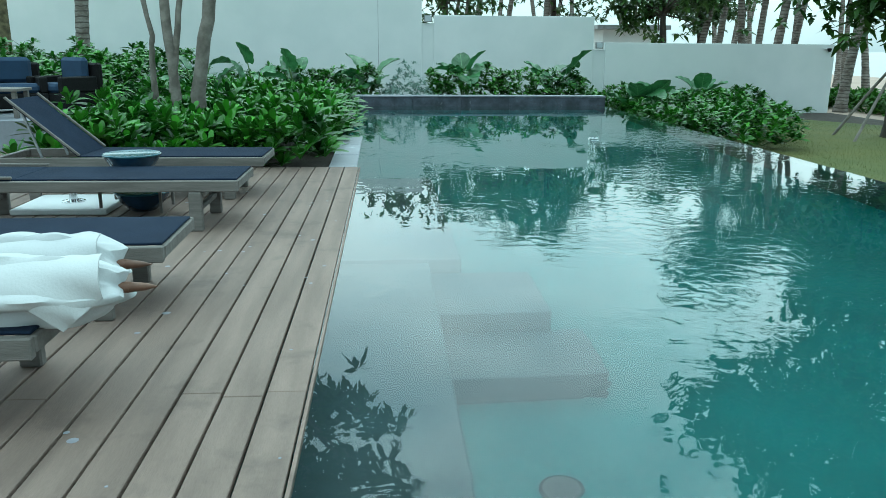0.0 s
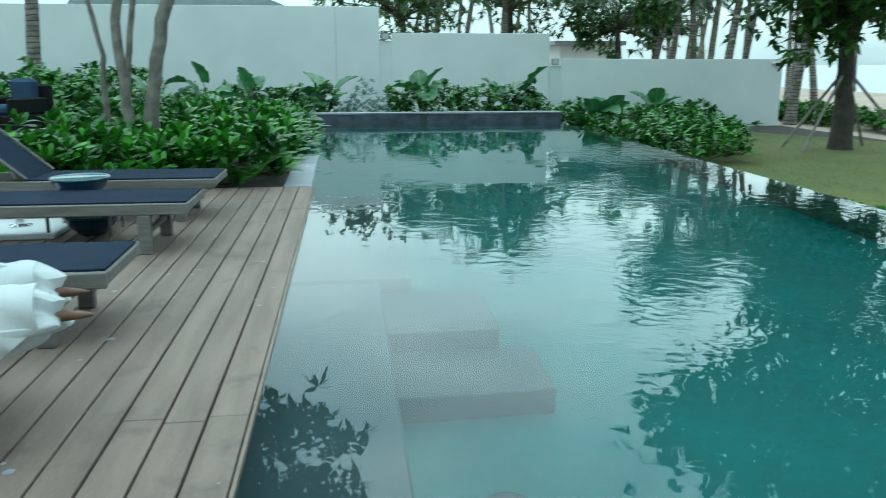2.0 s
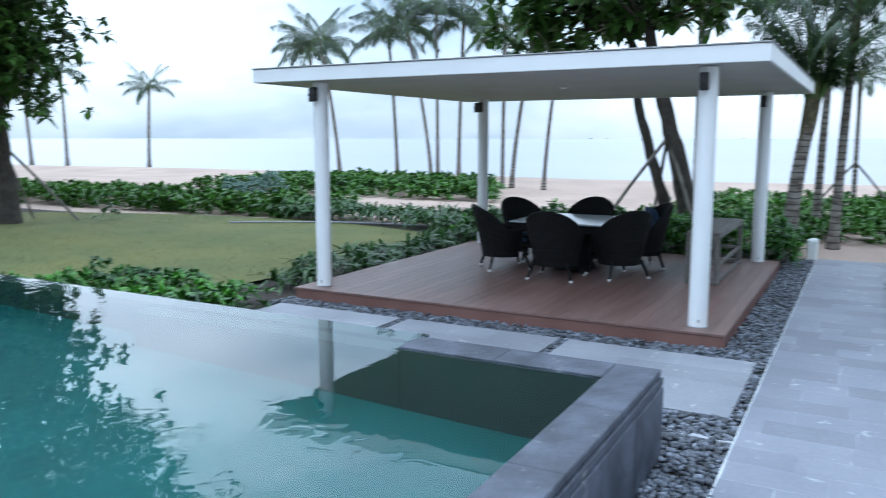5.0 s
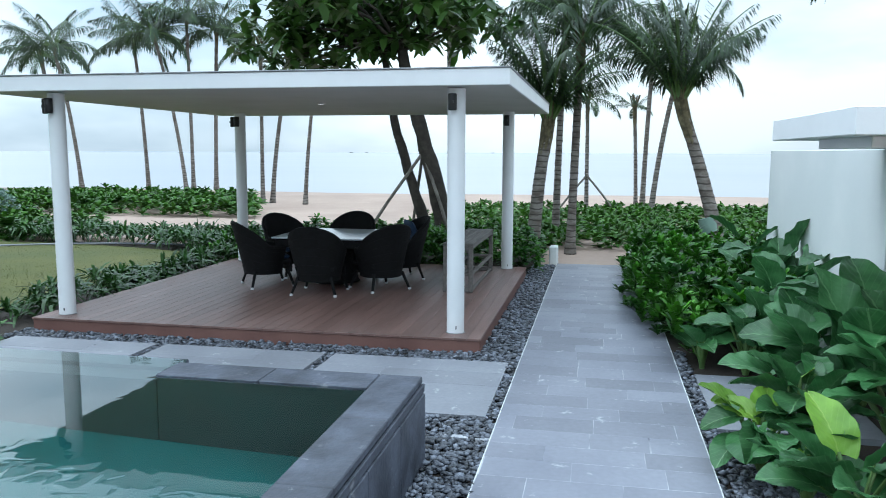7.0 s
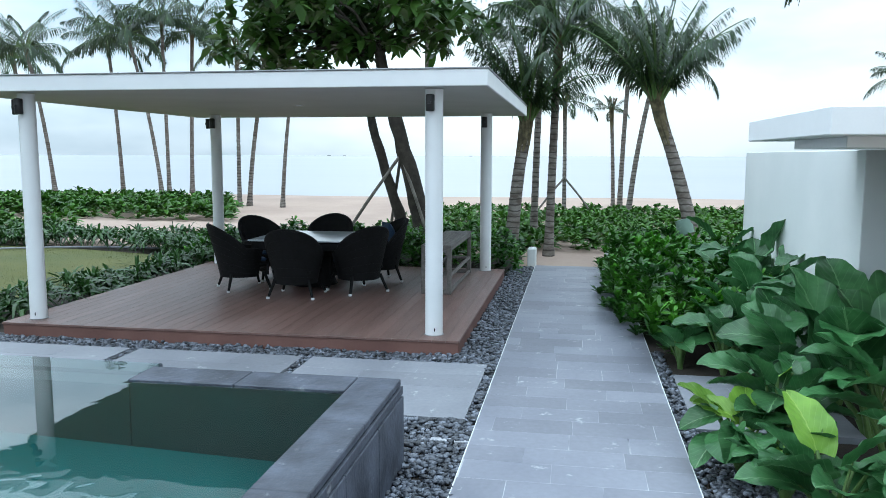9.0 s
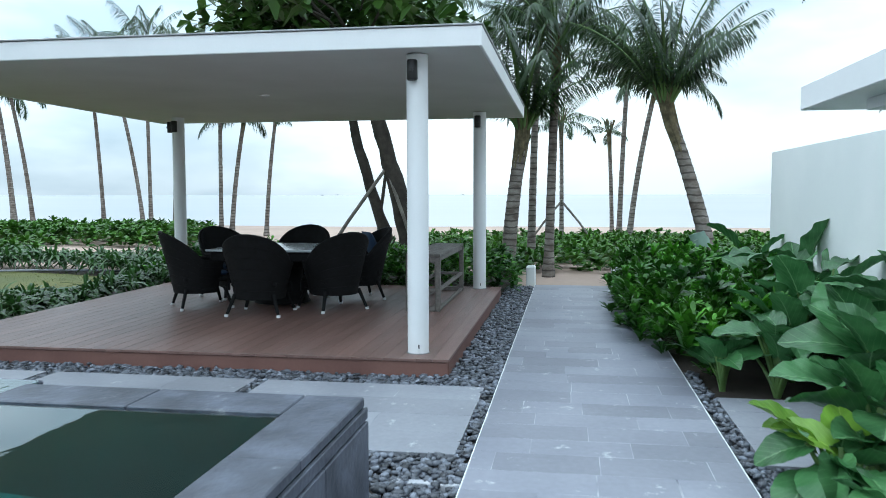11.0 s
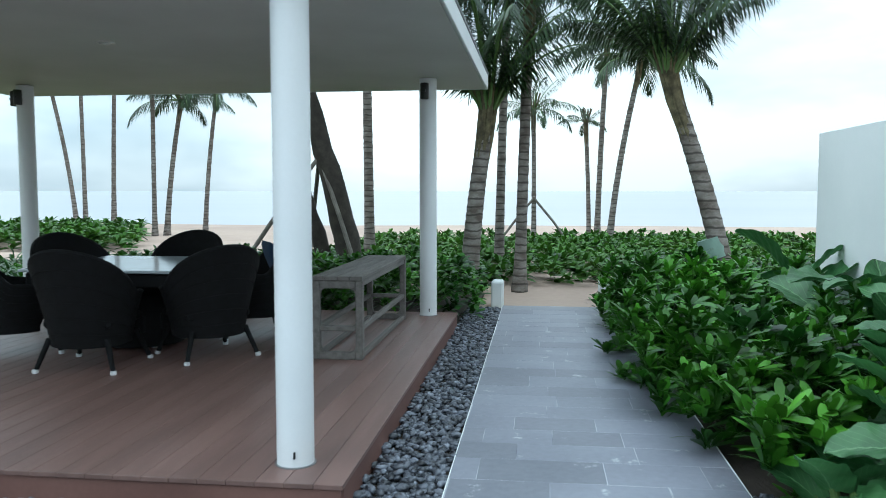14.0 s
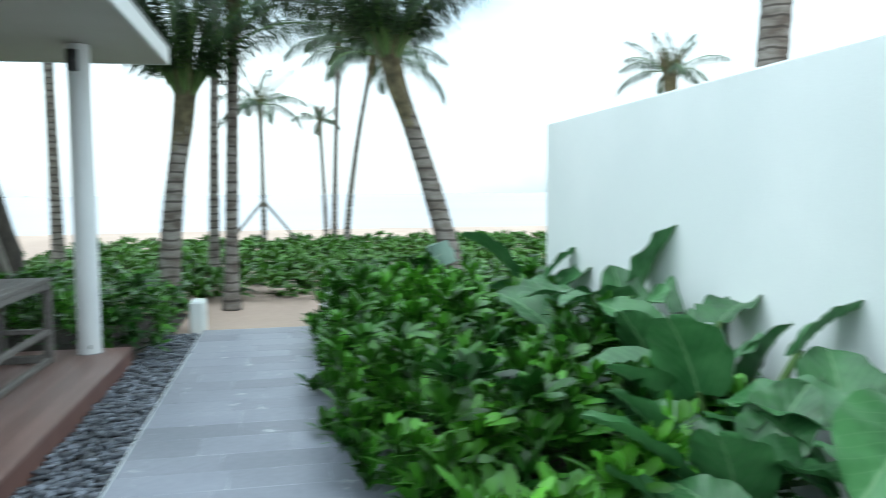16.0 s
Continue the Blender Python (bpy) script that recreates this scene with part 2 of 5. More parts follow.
CHROME = material("chrome", (0.75, 0.76, 0.77), (0.7, 0.71, 0.72), rough=0.18, metal=1.0, bump=0)
BLACK = material("black_plastic", (0.012, 0.012, 0.013), rough=0.45, bump=0)
GREY_METAL = material("grey_metal", (0.32, 0.33, 0.34), rough=0.4, metal=0.6, bump=0.02)
GLASS_TOP = material("table_glass", (0.50, 0.54, 0.57), (0.46, 0.50, 0.53), rough=0.12, scale=3, fine=20, bump=0.0, vary=0.05)
ROOF_TILE = material("grey_green_roof", (0.050, 0.078, 0.074), (0.032, 0.052, 0.050), rough=0.6, scale=1.2, fine=14, bump=0.3, vary=0.3)
DOOR_WOOD = material("dark_door_wood", (0.035, 0.020, 0.016), (0.022, 0.013, 0.011), rough=0.6, scale=4, fine=40, bump=0.2)


def veined_leaf(name, base, second, vein, rough):
    """A large leaf blade with a pale midrib and side veins that run out to the rim."""
    m = material(name, base, second, rough=rough, scale=5, fine=22, bump=0.10, vary=0.35, per_object=0.55)
    n, l = m.node_tree.nodes, m.node_tree.links
    b = n["Principled BSDF"]
    old = b.inputs["Base Color"].links[0].from_socket
    co = n.new("ShaderNodeTexCoord")
    sep = n.new("ShaderNodeSeparateXYZ")
    l.new(co.outputs["Generated"], sep.inputs["Vector"])

    def calc(op, a, c):
        k = n.new("ShaderNodeMath")
        k.operation = op
        for i, s in enumerate((a, c)):
            if hasattr(s, "default_value"):
                l.new(s, k.inputs[i])
            else:
                k.inputs[i].default_value = s
        return k.outputs[0]

    off = calc("ABSOLUTE", calc("SUBTRACT", sep.outputs["Y"], 0.5), 0.0)
    wave = calc("SINE", calc("SUBTRACT", calc("MULTIPLY", sep.outputs["X"], 46.0), calc("MULTIPLY", off, 52.0)), 0.0)
    side = calc("MULTIPLY", calc("GREATER_THAN", wave, 0.93), 0.22)
    rib = calc("MULTIPLY", calc("LESS_THAN", off, 0.014), 0.8)
    fac = calc("MAXIMUM", side, rib)
    mx = n.new("ShaderNodeMix")
    mx.data_type = "RGBA"
    mx.inputs[7].default_value = (*vein, 1)
    l.new(fac, mx.inputs[0])
    l.new(old, mx.inputs[6])
    l.new(mx.outputs[2], b.inputs["Base Color"])
    tr = n.new("ShaderNodeBsdfTranslucent")
    l.new(mx.outputs[2], tr.inputs["Color"])
    sh = n.new("ShaderNodeMixShader")
    sh.inputs[0].default_value = 0.2
    l.new(b.outputs["BSDF"], sh.inputs[1])
    l.new(tr.outputs["BSDF"], sh.inputs[2])
    l.new(sh.outputs["Shader"], n["Material Output"].inputs["Surface"])
    return m


LEAF_BIG = veined_leaf("elephant_ear_leaf", (0.070, 0.185, 0.062), (0.026, 0.092, 0.026), (0.16, 0.29, 0.13), 0.4)
LEAF_BRIGHT = veined_leaf("young_leaf", (0.18, 0.33, 0.035), (0.13, 0.26, 0.03), (0.30, 0.45, 0.09), 0.42)


def water_material(name, tint, ripple, strength, rough=0.0):
    m = bpy.data.materials.new(name)
    m.use_nodes = True
    n, l = m.node_tree.nodes, m.node_tree.links
    b = n["Principled BSDF"]
    b.inputs["Base Color"].default_value = (*tint, 1)
    b.inputs["Roughness"].default_value = rough
    b.inputs["IOR"].default_value = 1.33
    b.inputs["Transmission Weight"].default_value = 1.0
    geo = n.new("ShaderNodeNewGeometry")
    fine = n.new("ShaderNodeTexNoise")
    fine.inputs["Scale"].default_value = ripple
    fine.inputs["Detail"].default_value = 1.2
    fine.inputs["Distortion"].default_value = 0.9
    patch = n.new("ShaderNodeTexNoise")
    patch.inputs["Scale"].default_value = 0.55
    l.new(geo.outputs["Position"], fine.inputs["Vector"])
    l.new(geo.outputs["Position"], patch.inputs["Vector"])
    mr = n.new("ShaderNodeMapRange")
    mr.inputs["From Min"].default_value, mr.inputs["From Max"].default_value = 0.46, 0.64
    mr.inputs["To Min"].default_value, mr.inputs["To Max"].default_value = 0.04, 1.0
    l.new(patch.outputs["Fac"], mr.inputs["Value"])
    mul = n.new("ShaderNodeMath")
    mul.operation = "MULTIPLY"
    l.new(fine.outputs["Fac"], mul.inputs[0])
    l.new(mr.outputs["Result"], mul.inputs[1])
    bp = n.new("ShaderNodeBump")
    bp.inputs["Strength"].default_value = 1.0
    bp.inputs["Distance"].default_value = strength
    l.new(mul.outputs[0], bp.inputs["Height"])
    l.new(bp.outputs["Normal"], b.inputs["Normal"])
    b.inputs["Coat Weight"].default_value = 0.32
    b.inputs["Coat Roughness"].default_value = 0.0
    b.inputs["Coat IOR"].default_value = 1.4
    l.new(bp.outputs["Normal"], b.inputs["Coat Normal"])
    return m


POOL_WATER = water_material("pool_water", (0.90, 0.98, 0.98), 6.0, 0.0046)
SEA = material("sea", (0.31, 0.31, 0.335), (0.28, 0.285, 0.31), rough=0.3, scale=0.02, fine=0.35, bump=0.5, vary=0.12, stretch=(1, 0.25, 1))

# ---- mesh helpers ----


class Shape:
    """Collects vertices and faces of one mesh."""

    def __init__(self):
        self.v, self.f = [], []

    def add(self, verts, faces):
        k = len(self.v)
        self.v.extend(tuple(p) for p in verts)
        self.f.extend(tuple(i + k for i in f) for f in faces)
        return self

    def box(self, x0, x1, y0, y1, z0, z1, c=0.004, m=None):
        """A box with chamfered edges."""
        c = min(c, (x1 - x0) * 0.45, (y1 - y0) * 0.45, (z1 - z0) * 0.45)
        lo, hi = (x0, y0, z0), (x1, y1, z1)
        verts, index = [], {}
        for sx in (0, 1):
            for sy in (0, 1):
                for sz in (0, 1):
                    for a in range(3):
                        p = []
                        for k, s in enumerate((sx, sy, sz)):
                            e = hi[k] if s else lo[k]
                            p.append(e if k == a else e + (-c if s else c))
                        index[sx, sy, sz, a] = len(verts)
                        verts.append(p)
        faces = []
        for a in range(3):
            b, d = (a + 1) % 3, (a + 2) % 3
            for s in (0, 1):
                ring = []
                for u, w in ((0, 0), (1, 0), (1, 1), (0, 1)):
                    key = [0, 0, 0]
                    key[a], key[b], key[d] = s, u, w
                    ring.append(index[(*key, a)])
                faces.append(ring if s else ring[::-1])
            for u in (0, 1):
                for w in (0, 1):
                    k0, k1 = [0, 0, 0], [0, 0, 0]
                    k0[b], k0[d], k1[b], k1[d] = u, w, u, w
                    k1[a] = 1
                    f = [index[(*k0, b)], index[(*k1, b)], index[(*k1, d)], index[(*k0, d)]]
                    faces.append(f if u == w else f[::-1])
        for sx in (0, 1):
            for sy in (0, 1):
                for sz in (0, 1):
                    f = [index[sx, sy, sz, a] for a in range(3)]
                    faces.append(f if (sx + sy + sz) % 2 else f[::-1])
        if m is not None:
            verts = [m @ Vector(p) for p in verts]
        return self.add(verts, faces)

    def tube(self, pts, radii, n=10, caps=True):
        """A round bar along points."""
        pts = [Vector(p) for p in pts]
        if not hasattr(radii, "__len__"):
            radii = [radii] * len(pts)
        verts, faces = [], []
        side = None
        for i, p in enumerate(pts):
            d = (pts[min(i + 1, len(pts) - 1)] - pts[max(i - 1, 0)]).normalized()
            if side is None:
                side = d.orthogonal().normalized()
            side = (side - d * side.dot(d)).normalized()
            up = d.cross(side)
            for k in range(n):
                a = 2 * math.pi * k / n
                verts.append(p + (side * math.cos(a) + up * math.sin(a)) * radii[i])
        for i in range(len(pts) - 1):
            for k in range(n):
                a, b = i * n + k, i * n + (k + 1) % n
                faces.append((a, b, b + n, a + n))
        if caps:
            faces.append(tuple(range(n))[::-1])
            faces.append(tuple(range((len(pts) - 1) * n, len(pts) * n)))
        return self.add(verts, faces)

    def lathe(self, profile, n=32, at=(0, 0, 0)):
        """A turned body: (radius, height) pairs from bottom to top."""
        verts, faces = [], []
        for r, z in profile:
            for k in range(n):
                a = 2 * math.pi * k / n
                verts.append((at[0] + r * math.cos(a), at[1] + r * math.sin(a), at[2] + z))
        for i in range(len(profile) - 1):
            for k in range(n):
                a, b = i * n + k, i * n + (k + 1) % n
                faces.append((a, b, b + n, a + n))
        faces.append(tuple(range(n))[::-1])
        faces.append(tuple(range((len(profile) - 1) * n, len(profile) * n)))
        return self.add(verts, faces)

    def grid(self, fn, nu, nv, closed=False):
        verts = [fn(i / nu, j / nv) for j in range(nv + 1) for i in range(nu + (0 if closed else 1))]
        w = nu if closed else nu + 1
        faces = []
        for j in range(nv):
            for i in range(nu):
                i2 = (i + 1) % w
                faces.append((j * w + i, j * w + i2, (j + 1) * w + i2, (j + 1) * w + i))
        return self.add(verts, faces)

    def mesh(self, name, mat, smooth=False):
        me = bpy.data.meshes.new(name)
        me.from_pydata(self.v, [], self.f)
        me.materials.append(mat)
        if smooth:
            me.shade_smooth()
            me.set_sharp_from_angle(angle=radians(40))
        return me


def quad_mesh(name, verts, quads, mat):
    """A mesh from arrays of vertices and four-cornered faces."""
    me = bpy.data.meshes.new(name)
    me.vertices.add(len(verts))
    me.vertices.foreach_set("co", np.asarray(verts, np.float32).ravel())
    me.loops.add(quads.size)
    me.loops.foreach_set("vertex_index", quads.astype(np.int32).ravel())
    me.polygons.add(len(quads))
    me.polygons.foreach_set("loop_start", np.arange(0, quads.size, 4, dtype=np.int32))
    me.update(calc_edges=True)
    me.materials.append(mat)
    me.shade_smooth()
    return me


def part(name, shape, mat, parent=None, label="", smooth=False):
    me = shape if isinstance(shape, bpy.types.Mesh) else shape.mesh(name, mat, smooth)
    ob = new(name, me)
    if parent is not None:
        ob.parent = parent
    if label:
        ob["label"] = label
    return ob


def thing(name, at=(0, 0, 0), label="", category="", group="", kind="", turn=0.0):
    ob = new(name)
    ob.matrix_basis = pose(*at, 0, 0, turn)
    ob.empty_display_size = 0.2
    return tagged(ob, label, category, group, kind)


def solid(name, shape, mat, label="", category="", group="", kind="", smooth=False):
    return tagged(part(name, shape, mat, None, "", smooth), label, category, group, kind)


def leaf_strips(base, yaw, pitch, length, width, droop, seg=3, fold=0.25, blunt=False):
    """Arched strap or lance leaves as arrays, all at once."""
    n = len(base)
    s = np.linspace(0, 1, seg + 1)
    w = np.sin(np.pi * np.clip(s * 0.86 + 0.10, 0, 1)) ** 0.8
    w[0] *= 0.5
    if blunt:
        w = np.interp(s, (0, 0.25, 0.5, 0.75, 1), (0.22, 0.55, 0.88, 1.0, 0.42))
    d = np.stack([np.cos(yaw), np.sin(yaw), np.zeros(n)], 1)
    side = np.stack([-np.sin(yaw), np.cos(yaw), np.zeros(n)], 1)
    run = (length * np.cos(pitch))[:, None] * s
    rise = (length * np.sin(pitch))[:, None] * s - (length * droop)[:, None] * s ** 2
    mid = base[:, None, :] + d[:, None, :] * run[:, :, None]
    mid[:, :, 2] += rise
    half = (width[:, None] * w * 0.5)[:, :, None] * side[:, None, :]
    lift = (width[:, None] * w * fold)
    a, b = mid + half, mid - half
    a[:, :, 2] += lift * 0.5
    b[:, :, 2] -= lift * 0.5
    v = np.stack([a, b], 2).reshape(n, (seg + 1) * 2, 3)
    k = np.arange(seg) * 2
    q = np.stack([k, k + 1, k + 3, k + 2], 1)
    quads = (np.arange(n)[:, None, None] * (seg + 1) * 2 + q[None]).reshape(-1, 4)
    return v.reshape(-1, 3), quads


def rosettes(rng, centres, per, length, width, low=0.1, high=1.25, droop=0.35, seg=3, blunt=False):
    """Whorls of leaves round shoot tips."""
    n = len(centres)
    base = np.repeat(centres, per, 0) + rng.normal(0, 0.015, (n * per, 3))
    yaw = (np.arange(n * per) * 2.39996 + np.repeat(rng.uniform(0, 6.28, n), per)) + rng.normal(0, 0.2, n * per)
    t = np.tile(np.linspace(0, 1, per), n)
    pitch = low + (high - low) * t + rng.normal(0, 0.12, n * per)
    ln = length * rng.uniform(0.7, 1.15, n * per) * (1 - 0.25 * t) * np.repeat(rng.uniform(0.8, 1.2, n), per)
    wd = width * rng.uniform(0.8, 1.2, n * per)
    return leaf_strips(base, yaw, pitch, ln, wd, droop * rng.uniform(0.5, 1.4, n * per), seg, blunt=blunt)


def smooth_bumps(x, y, seed, size):
    """Soft uneven heights between 0 and 1."""
    r = np.random.default_rng(seed)
    out = np.zeros_like(x)
    for k in range(5):
        a, f, p = r.uniform(0, 6.28), r.uniform(0.6, 1.8) / size, r.uniform(0, 6.28)
        out += np.sin((x * math.cos(a) + y * math.sin(a)) * f * 2 * math.pi + p)
    return 0.5 + out / 7.0


def hedge(name, area, z0, height, density, length, width, mat, label, seed, category="hedge", per=12, droop=0.35,
          low=0.1, high=1.25, ragged=0.35, layers=3, shape=None, kind="stuff"):
    """A bed of leafy shoots over area (x0, x1, y0, y1), thicker at the top, uneven in height and outline."""
    rng = np.random.default_rng(seed)
    x0, x1, y0, y1 = area
    n = int((x1 - x0) * (y1 - y0) * density)
    x, y = rng.uniform(x0, x1, n), rng.uniform(y0, y1, n)
    edge = np.minimum(np.minimum(x - x0, x1 - x), np.minimum(y - y0, y1 - y))
    bumps = smooth_bumps(x, y, seed + 7, 1.1)
    keep = edge > rng.uniform(0, 0.22, n) * (0.3 + bumps)
    if shape is not None:
        keep &= shape(x, y)
    x, y, edge, bumps = x[keep], y[keep], edge[keep], bumps[keep]
    top = height * (1 - ragged + 2 * ragged * bumps * 0.75) * np.clip(0.5 + edge / (height * 0.9 + 0.05), 0.5, 1)
    u = 1 - rng.uniform(0, 1, len(x)) ** 2 * 0.75 if layers > 1 else np.ones(len(x))
    c = np.stack([x, y, z0 + top * u - length * 0.35], 1)
    c[:, 2] = np.maximum(c[:, 2], z0 + 0.02)
    v, q = rosettes(rng, c, per, length, width, low, high, droop, seg=4 if mat == LEAF else 3, blunt=mat == LEAF)
    v[:, 2] = np.maximum(v[:, 2], z0 - 0.01)
    ob = new(name, quad_mesh(name, v, q, mat))
    return tagged(ob, label, category, kind=kind)

# ---- levels and lines of the plan ----
DECK_Z = 0.558          # pool deck and coping
WATER_Z = 0.545
PAV_Z = 0.13            # pavilion deck
POOL_L, POOL_IN, POOL_OUT, EDGE_X = 0.29, 5.62, 5.94, 6.06
POOL_NEAR, POOL_FAR, EDGE_Y = 1.35, 20.6, 2.85
FLOOR_Z = -0.73
# the spilling edge and the deck's edge run a little off the axes
SPILL = Matrix.Translation((EDGE_X, EDGE_Y, 0)) @ Matrix.Rotation(radians(-0.85), 4, "Z") @ Matrix.Translation((-EDGE_X, -EDGE_Y, 0))
DECK_TURN = Matrix.Translation((POOL_L, 7.0, 0)) @ Matrix.Rotation(radians(-0.5), 4, "Z") @ Matrix.Translation((-POOL_L, -7.0, 0))


def spill_x(y):
    return EDGE_X + (y - EDGE_Y) * math.tan(radians(0.85))


# ---- ground, sand, sea ----


def ground_z(x, y):
    s = min(max((x - 38.0) / 24.0, 0.0), 1.0)
    dune = 0.10 * math.sin(x * 0.35 + 1.3 * math.sin(y * 0.14)) * min(max((x - 17.0) / 6.0, 0), 1) * (1 - s)
    return -0.07 - 1.5 * s * s * (3 - 2 * s) + dune


axis_x = sorted(set([-2500, -800, -250, -90, -40] + [i * 2.0 for i in range(-12, 45) if i not in (-3, 3)] + [-6.15, 6.4, 100, 130, 400]))
axis_y = sorted(set([-2500, -800, -250, -110, -70] + [i * 3.0 for i in range(-16, 42) if i not in (0, 7)] + [1.15, 20.8] + [140, 180, 260, 800, 2500]))
g = Shape()
for yy in axis_y:
    for xx in axis_x:
        g.v.append((xx, yy, ground_z(xx, yy) - (0.02 if -10 < xx < 17 else 0)))
nx = len(axis_x)


def in_pool(i, j):
    cx, cy = (axis_x[i] + axis_x[i + 1]) / 2, (axis_y[j] + axis_y[j + 1]) / 2
    return -6.15 < cx < 6.4 and 1.15 < cy < 20.8


for j in range(len(axis_y) - 1):
    for i in range(nx - 1):
        if not in_pool(i, j):
            g.f.append((j * nx + i, j * nx + i + 1, (j + 1) * nx + i + 1, (j + 1) * nx + i))
solid("ground", g, SAND, "pale sandy ground running down to the beach", "ground", kind="structure", smooth=True)
s = Shape().grid(lambda u, v: (49 + 4300 * u ** 3, -4200 + 8400 * v, -1.0), 24, 24)
solid("water", s, SEA, "calm grey sea reaching to the horizon", "water", kind="structure")
bed = Shape().box(6.45, 15.6, -2.7, 26.0, -0.30, -0.05, 0.0)
bed.box(5.97, 6.445, 1.05, 3.3, -0.30, -0.05, 0.0)
bed.box(EDGE_X + 0.031, 6.6, EDGE_Y + 0.02, 21.4, -0.30, -0.054, 0.0, SPILL)
bed.box(15.6, 17.2, 1.0, 13.0, -0.30, -0.05, 0.0)
bed.box(15.6, 17.2, -6.0, -0.95, -0.30, -0.05, 0.0)
bed.box(-20.0, 6.445, POOL_FAR + 0.42, 26.0, -0.30, 0.30, 0.0)
bed.box(-12.0, -0.06, 10.02, POOL_FAR - 0.05, 0.20, 0.50, 0.0)
bed.box(1.6, 6.445, -2.7, 1.04, -0.30, -0.05, 0.0)
solid("soil", bed, SOIL, "dark garden soil of the planting beds", "ground", kind="structure")

# lawn: a sheet with a curved far edge


def lawn_edge(y):
    return 16.6 - 2.2 * max(0.0, (y - 13.0) / 7.5) ** 2 if y > 13 else 16.6 - 1.1 * ((13 - y) / 5.0) ** 2


lawn = Shape()
lawn.grid(lambda u, v: (6.5 * (1 - u) + u * lawn_edge(7.6 + 16.0 * v), 7.6 + 16.0 * v, 0.0 + 0.015 * math.sin(9 * u + 5 * v)), 20, 30)
solid("lawn", lawn, LAWN, "mown lawn with dry patches beside the pool", "lawn", kind="structure", smooth=True)
rng = np.random.default_rng(5)
nb = 52000
v_ = rng.uniform(0, 1, nb)
by = 7.6 + 16 * v_
edge_far = np.array([lawn_edge(t) for t in by])
bu = rng.uniform(0, 1, nb)
bx = 6.5 * (1 - bu) + bu * edge_far
gv, gq = leaf_strips(np.stack([bx, by, np.zeros(nb)], 1), rng.uniform(0, 6.28, nb), rng.uniform(0.7, 1.4, nb), rng.uniform(0.03, 0.07, nb), np.full(nb, 0.012), np.full(nb, 0.2), seg=1)
tagged(new("grass", quad_mesh("grass", gv, gq, BLADE)), "short mown grass of the lawn", "grass", kind="stuff")
hose = Shape().tube([(16.0 + 0.6 - 0.09 * (y - 9.2) ** 2, y, 0.03) for y in np.linspace(8.6, 13.4, 20)], 0.02, 8)
solid("garden_hose", hose, PAVER_PALE, "thin pale pipe lying along the lawn's edge", "hose", smooth=True)

# ---- pool shell ----
shell = Shape()
shell.box(-6.3, 6.39, 1.02, POOL_FAR + 0.4, FLOOR_Z - 0.25, FLOOR_Z, 0.0)
solid("pool_floor", shell, POOL_FLOOR, "green tiled floor of the swimming pool", "pool", kind="structure")
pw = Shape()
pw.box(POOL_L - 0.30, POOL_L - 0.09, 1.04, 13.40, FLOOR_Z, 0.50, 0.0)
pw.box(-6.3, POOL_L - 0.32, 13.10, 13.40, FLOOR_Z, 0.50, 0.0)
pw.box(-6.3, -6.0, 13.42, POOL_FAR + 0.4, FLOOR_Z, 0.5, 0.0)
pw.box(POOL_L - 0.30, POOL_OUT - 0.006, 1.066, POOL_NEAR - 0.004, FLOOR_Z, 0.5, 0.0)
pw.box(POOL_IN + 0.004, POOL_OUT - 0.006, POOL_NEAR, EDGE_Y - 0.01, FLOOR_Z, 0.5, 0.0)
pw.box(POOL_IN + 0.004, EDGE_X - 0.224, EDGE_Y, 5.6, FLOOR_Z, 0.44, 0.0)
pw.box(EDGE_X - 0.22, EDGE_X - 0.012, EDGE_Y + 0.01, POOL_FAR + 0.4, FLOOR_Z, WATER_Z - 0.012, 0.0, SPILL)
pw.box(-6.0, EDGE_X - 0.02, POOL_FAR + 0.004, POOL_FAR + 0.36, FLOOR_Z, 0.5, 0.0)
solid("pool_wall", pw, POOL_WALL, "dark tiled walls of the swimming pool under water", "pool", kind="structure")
st = Shape()
st.box(POOL_L - 0.085, 0.915, POOL_NEAR + 0.004, 6.1, FLOOR_Z, 0.13, 0.01)
st.box(POOL_L - 0.085, 1.16, 6.104, 9.6, FLOOR_Z, 0.20, 0.01)
solid("pool_bench", st, POOL_STEP, "grey stone submerged ledge along the pool's side", "pool ledge", kind="structure")
st = Shape()
st.box(0.92, 1.87, 4.64, 5.26, FLOOR_Z, -0.42, 0.01)
st.box(0.92, 1.66, 5.264, 6.1, FLOOR_Z, -0.12, 0.01)
solid("pool_step", st, POOL_STEP, "submerged grey stone entry steps", "pool steps", kind="structure")
drain = Shape().lathe([(0.11, 0), (0.11, 0.012), (0.09, 0.02), (0.0, 0.02)], 28, (1.42, 3.85, FLOOR_Z + 0.002))
solid("pool_drain", drain, BLACK, "round dark drain cover on the pool floor", "drain")
wt = Shape()
WL = POOL_L - 0.088
wt.add([(WL, POOL_NEAR, WATER_Z), (POOL_IN, POOL_NEAR, WATER_Z), (POOL_IN, EDGE_Y, WATER_Z), (WL, EDGE_Y, WATER_Z),
        (EDGE_X, EDGE_Y, WATER_Z), (spill_x(13.4), 13.4, WATER_Z), (WL, 13.4, WATER_Z), (spill_x(POOL_FAR), POOL_FAR, WATER_Z), (-6.0, POOL_FAR, WATER_Z), (-6.0, 13.4, WATER_Z)],
       [(0, 1, 2, 3), (3, 2, 4, 5, 6), (9, 6, 5, 7, 8)])
wat = solid("pool_water", wt, POOL_WATER, "still teal water of the infinity pool", "water", kind="structure")
wat.visible_shadow = False

# copings, laid as single stones


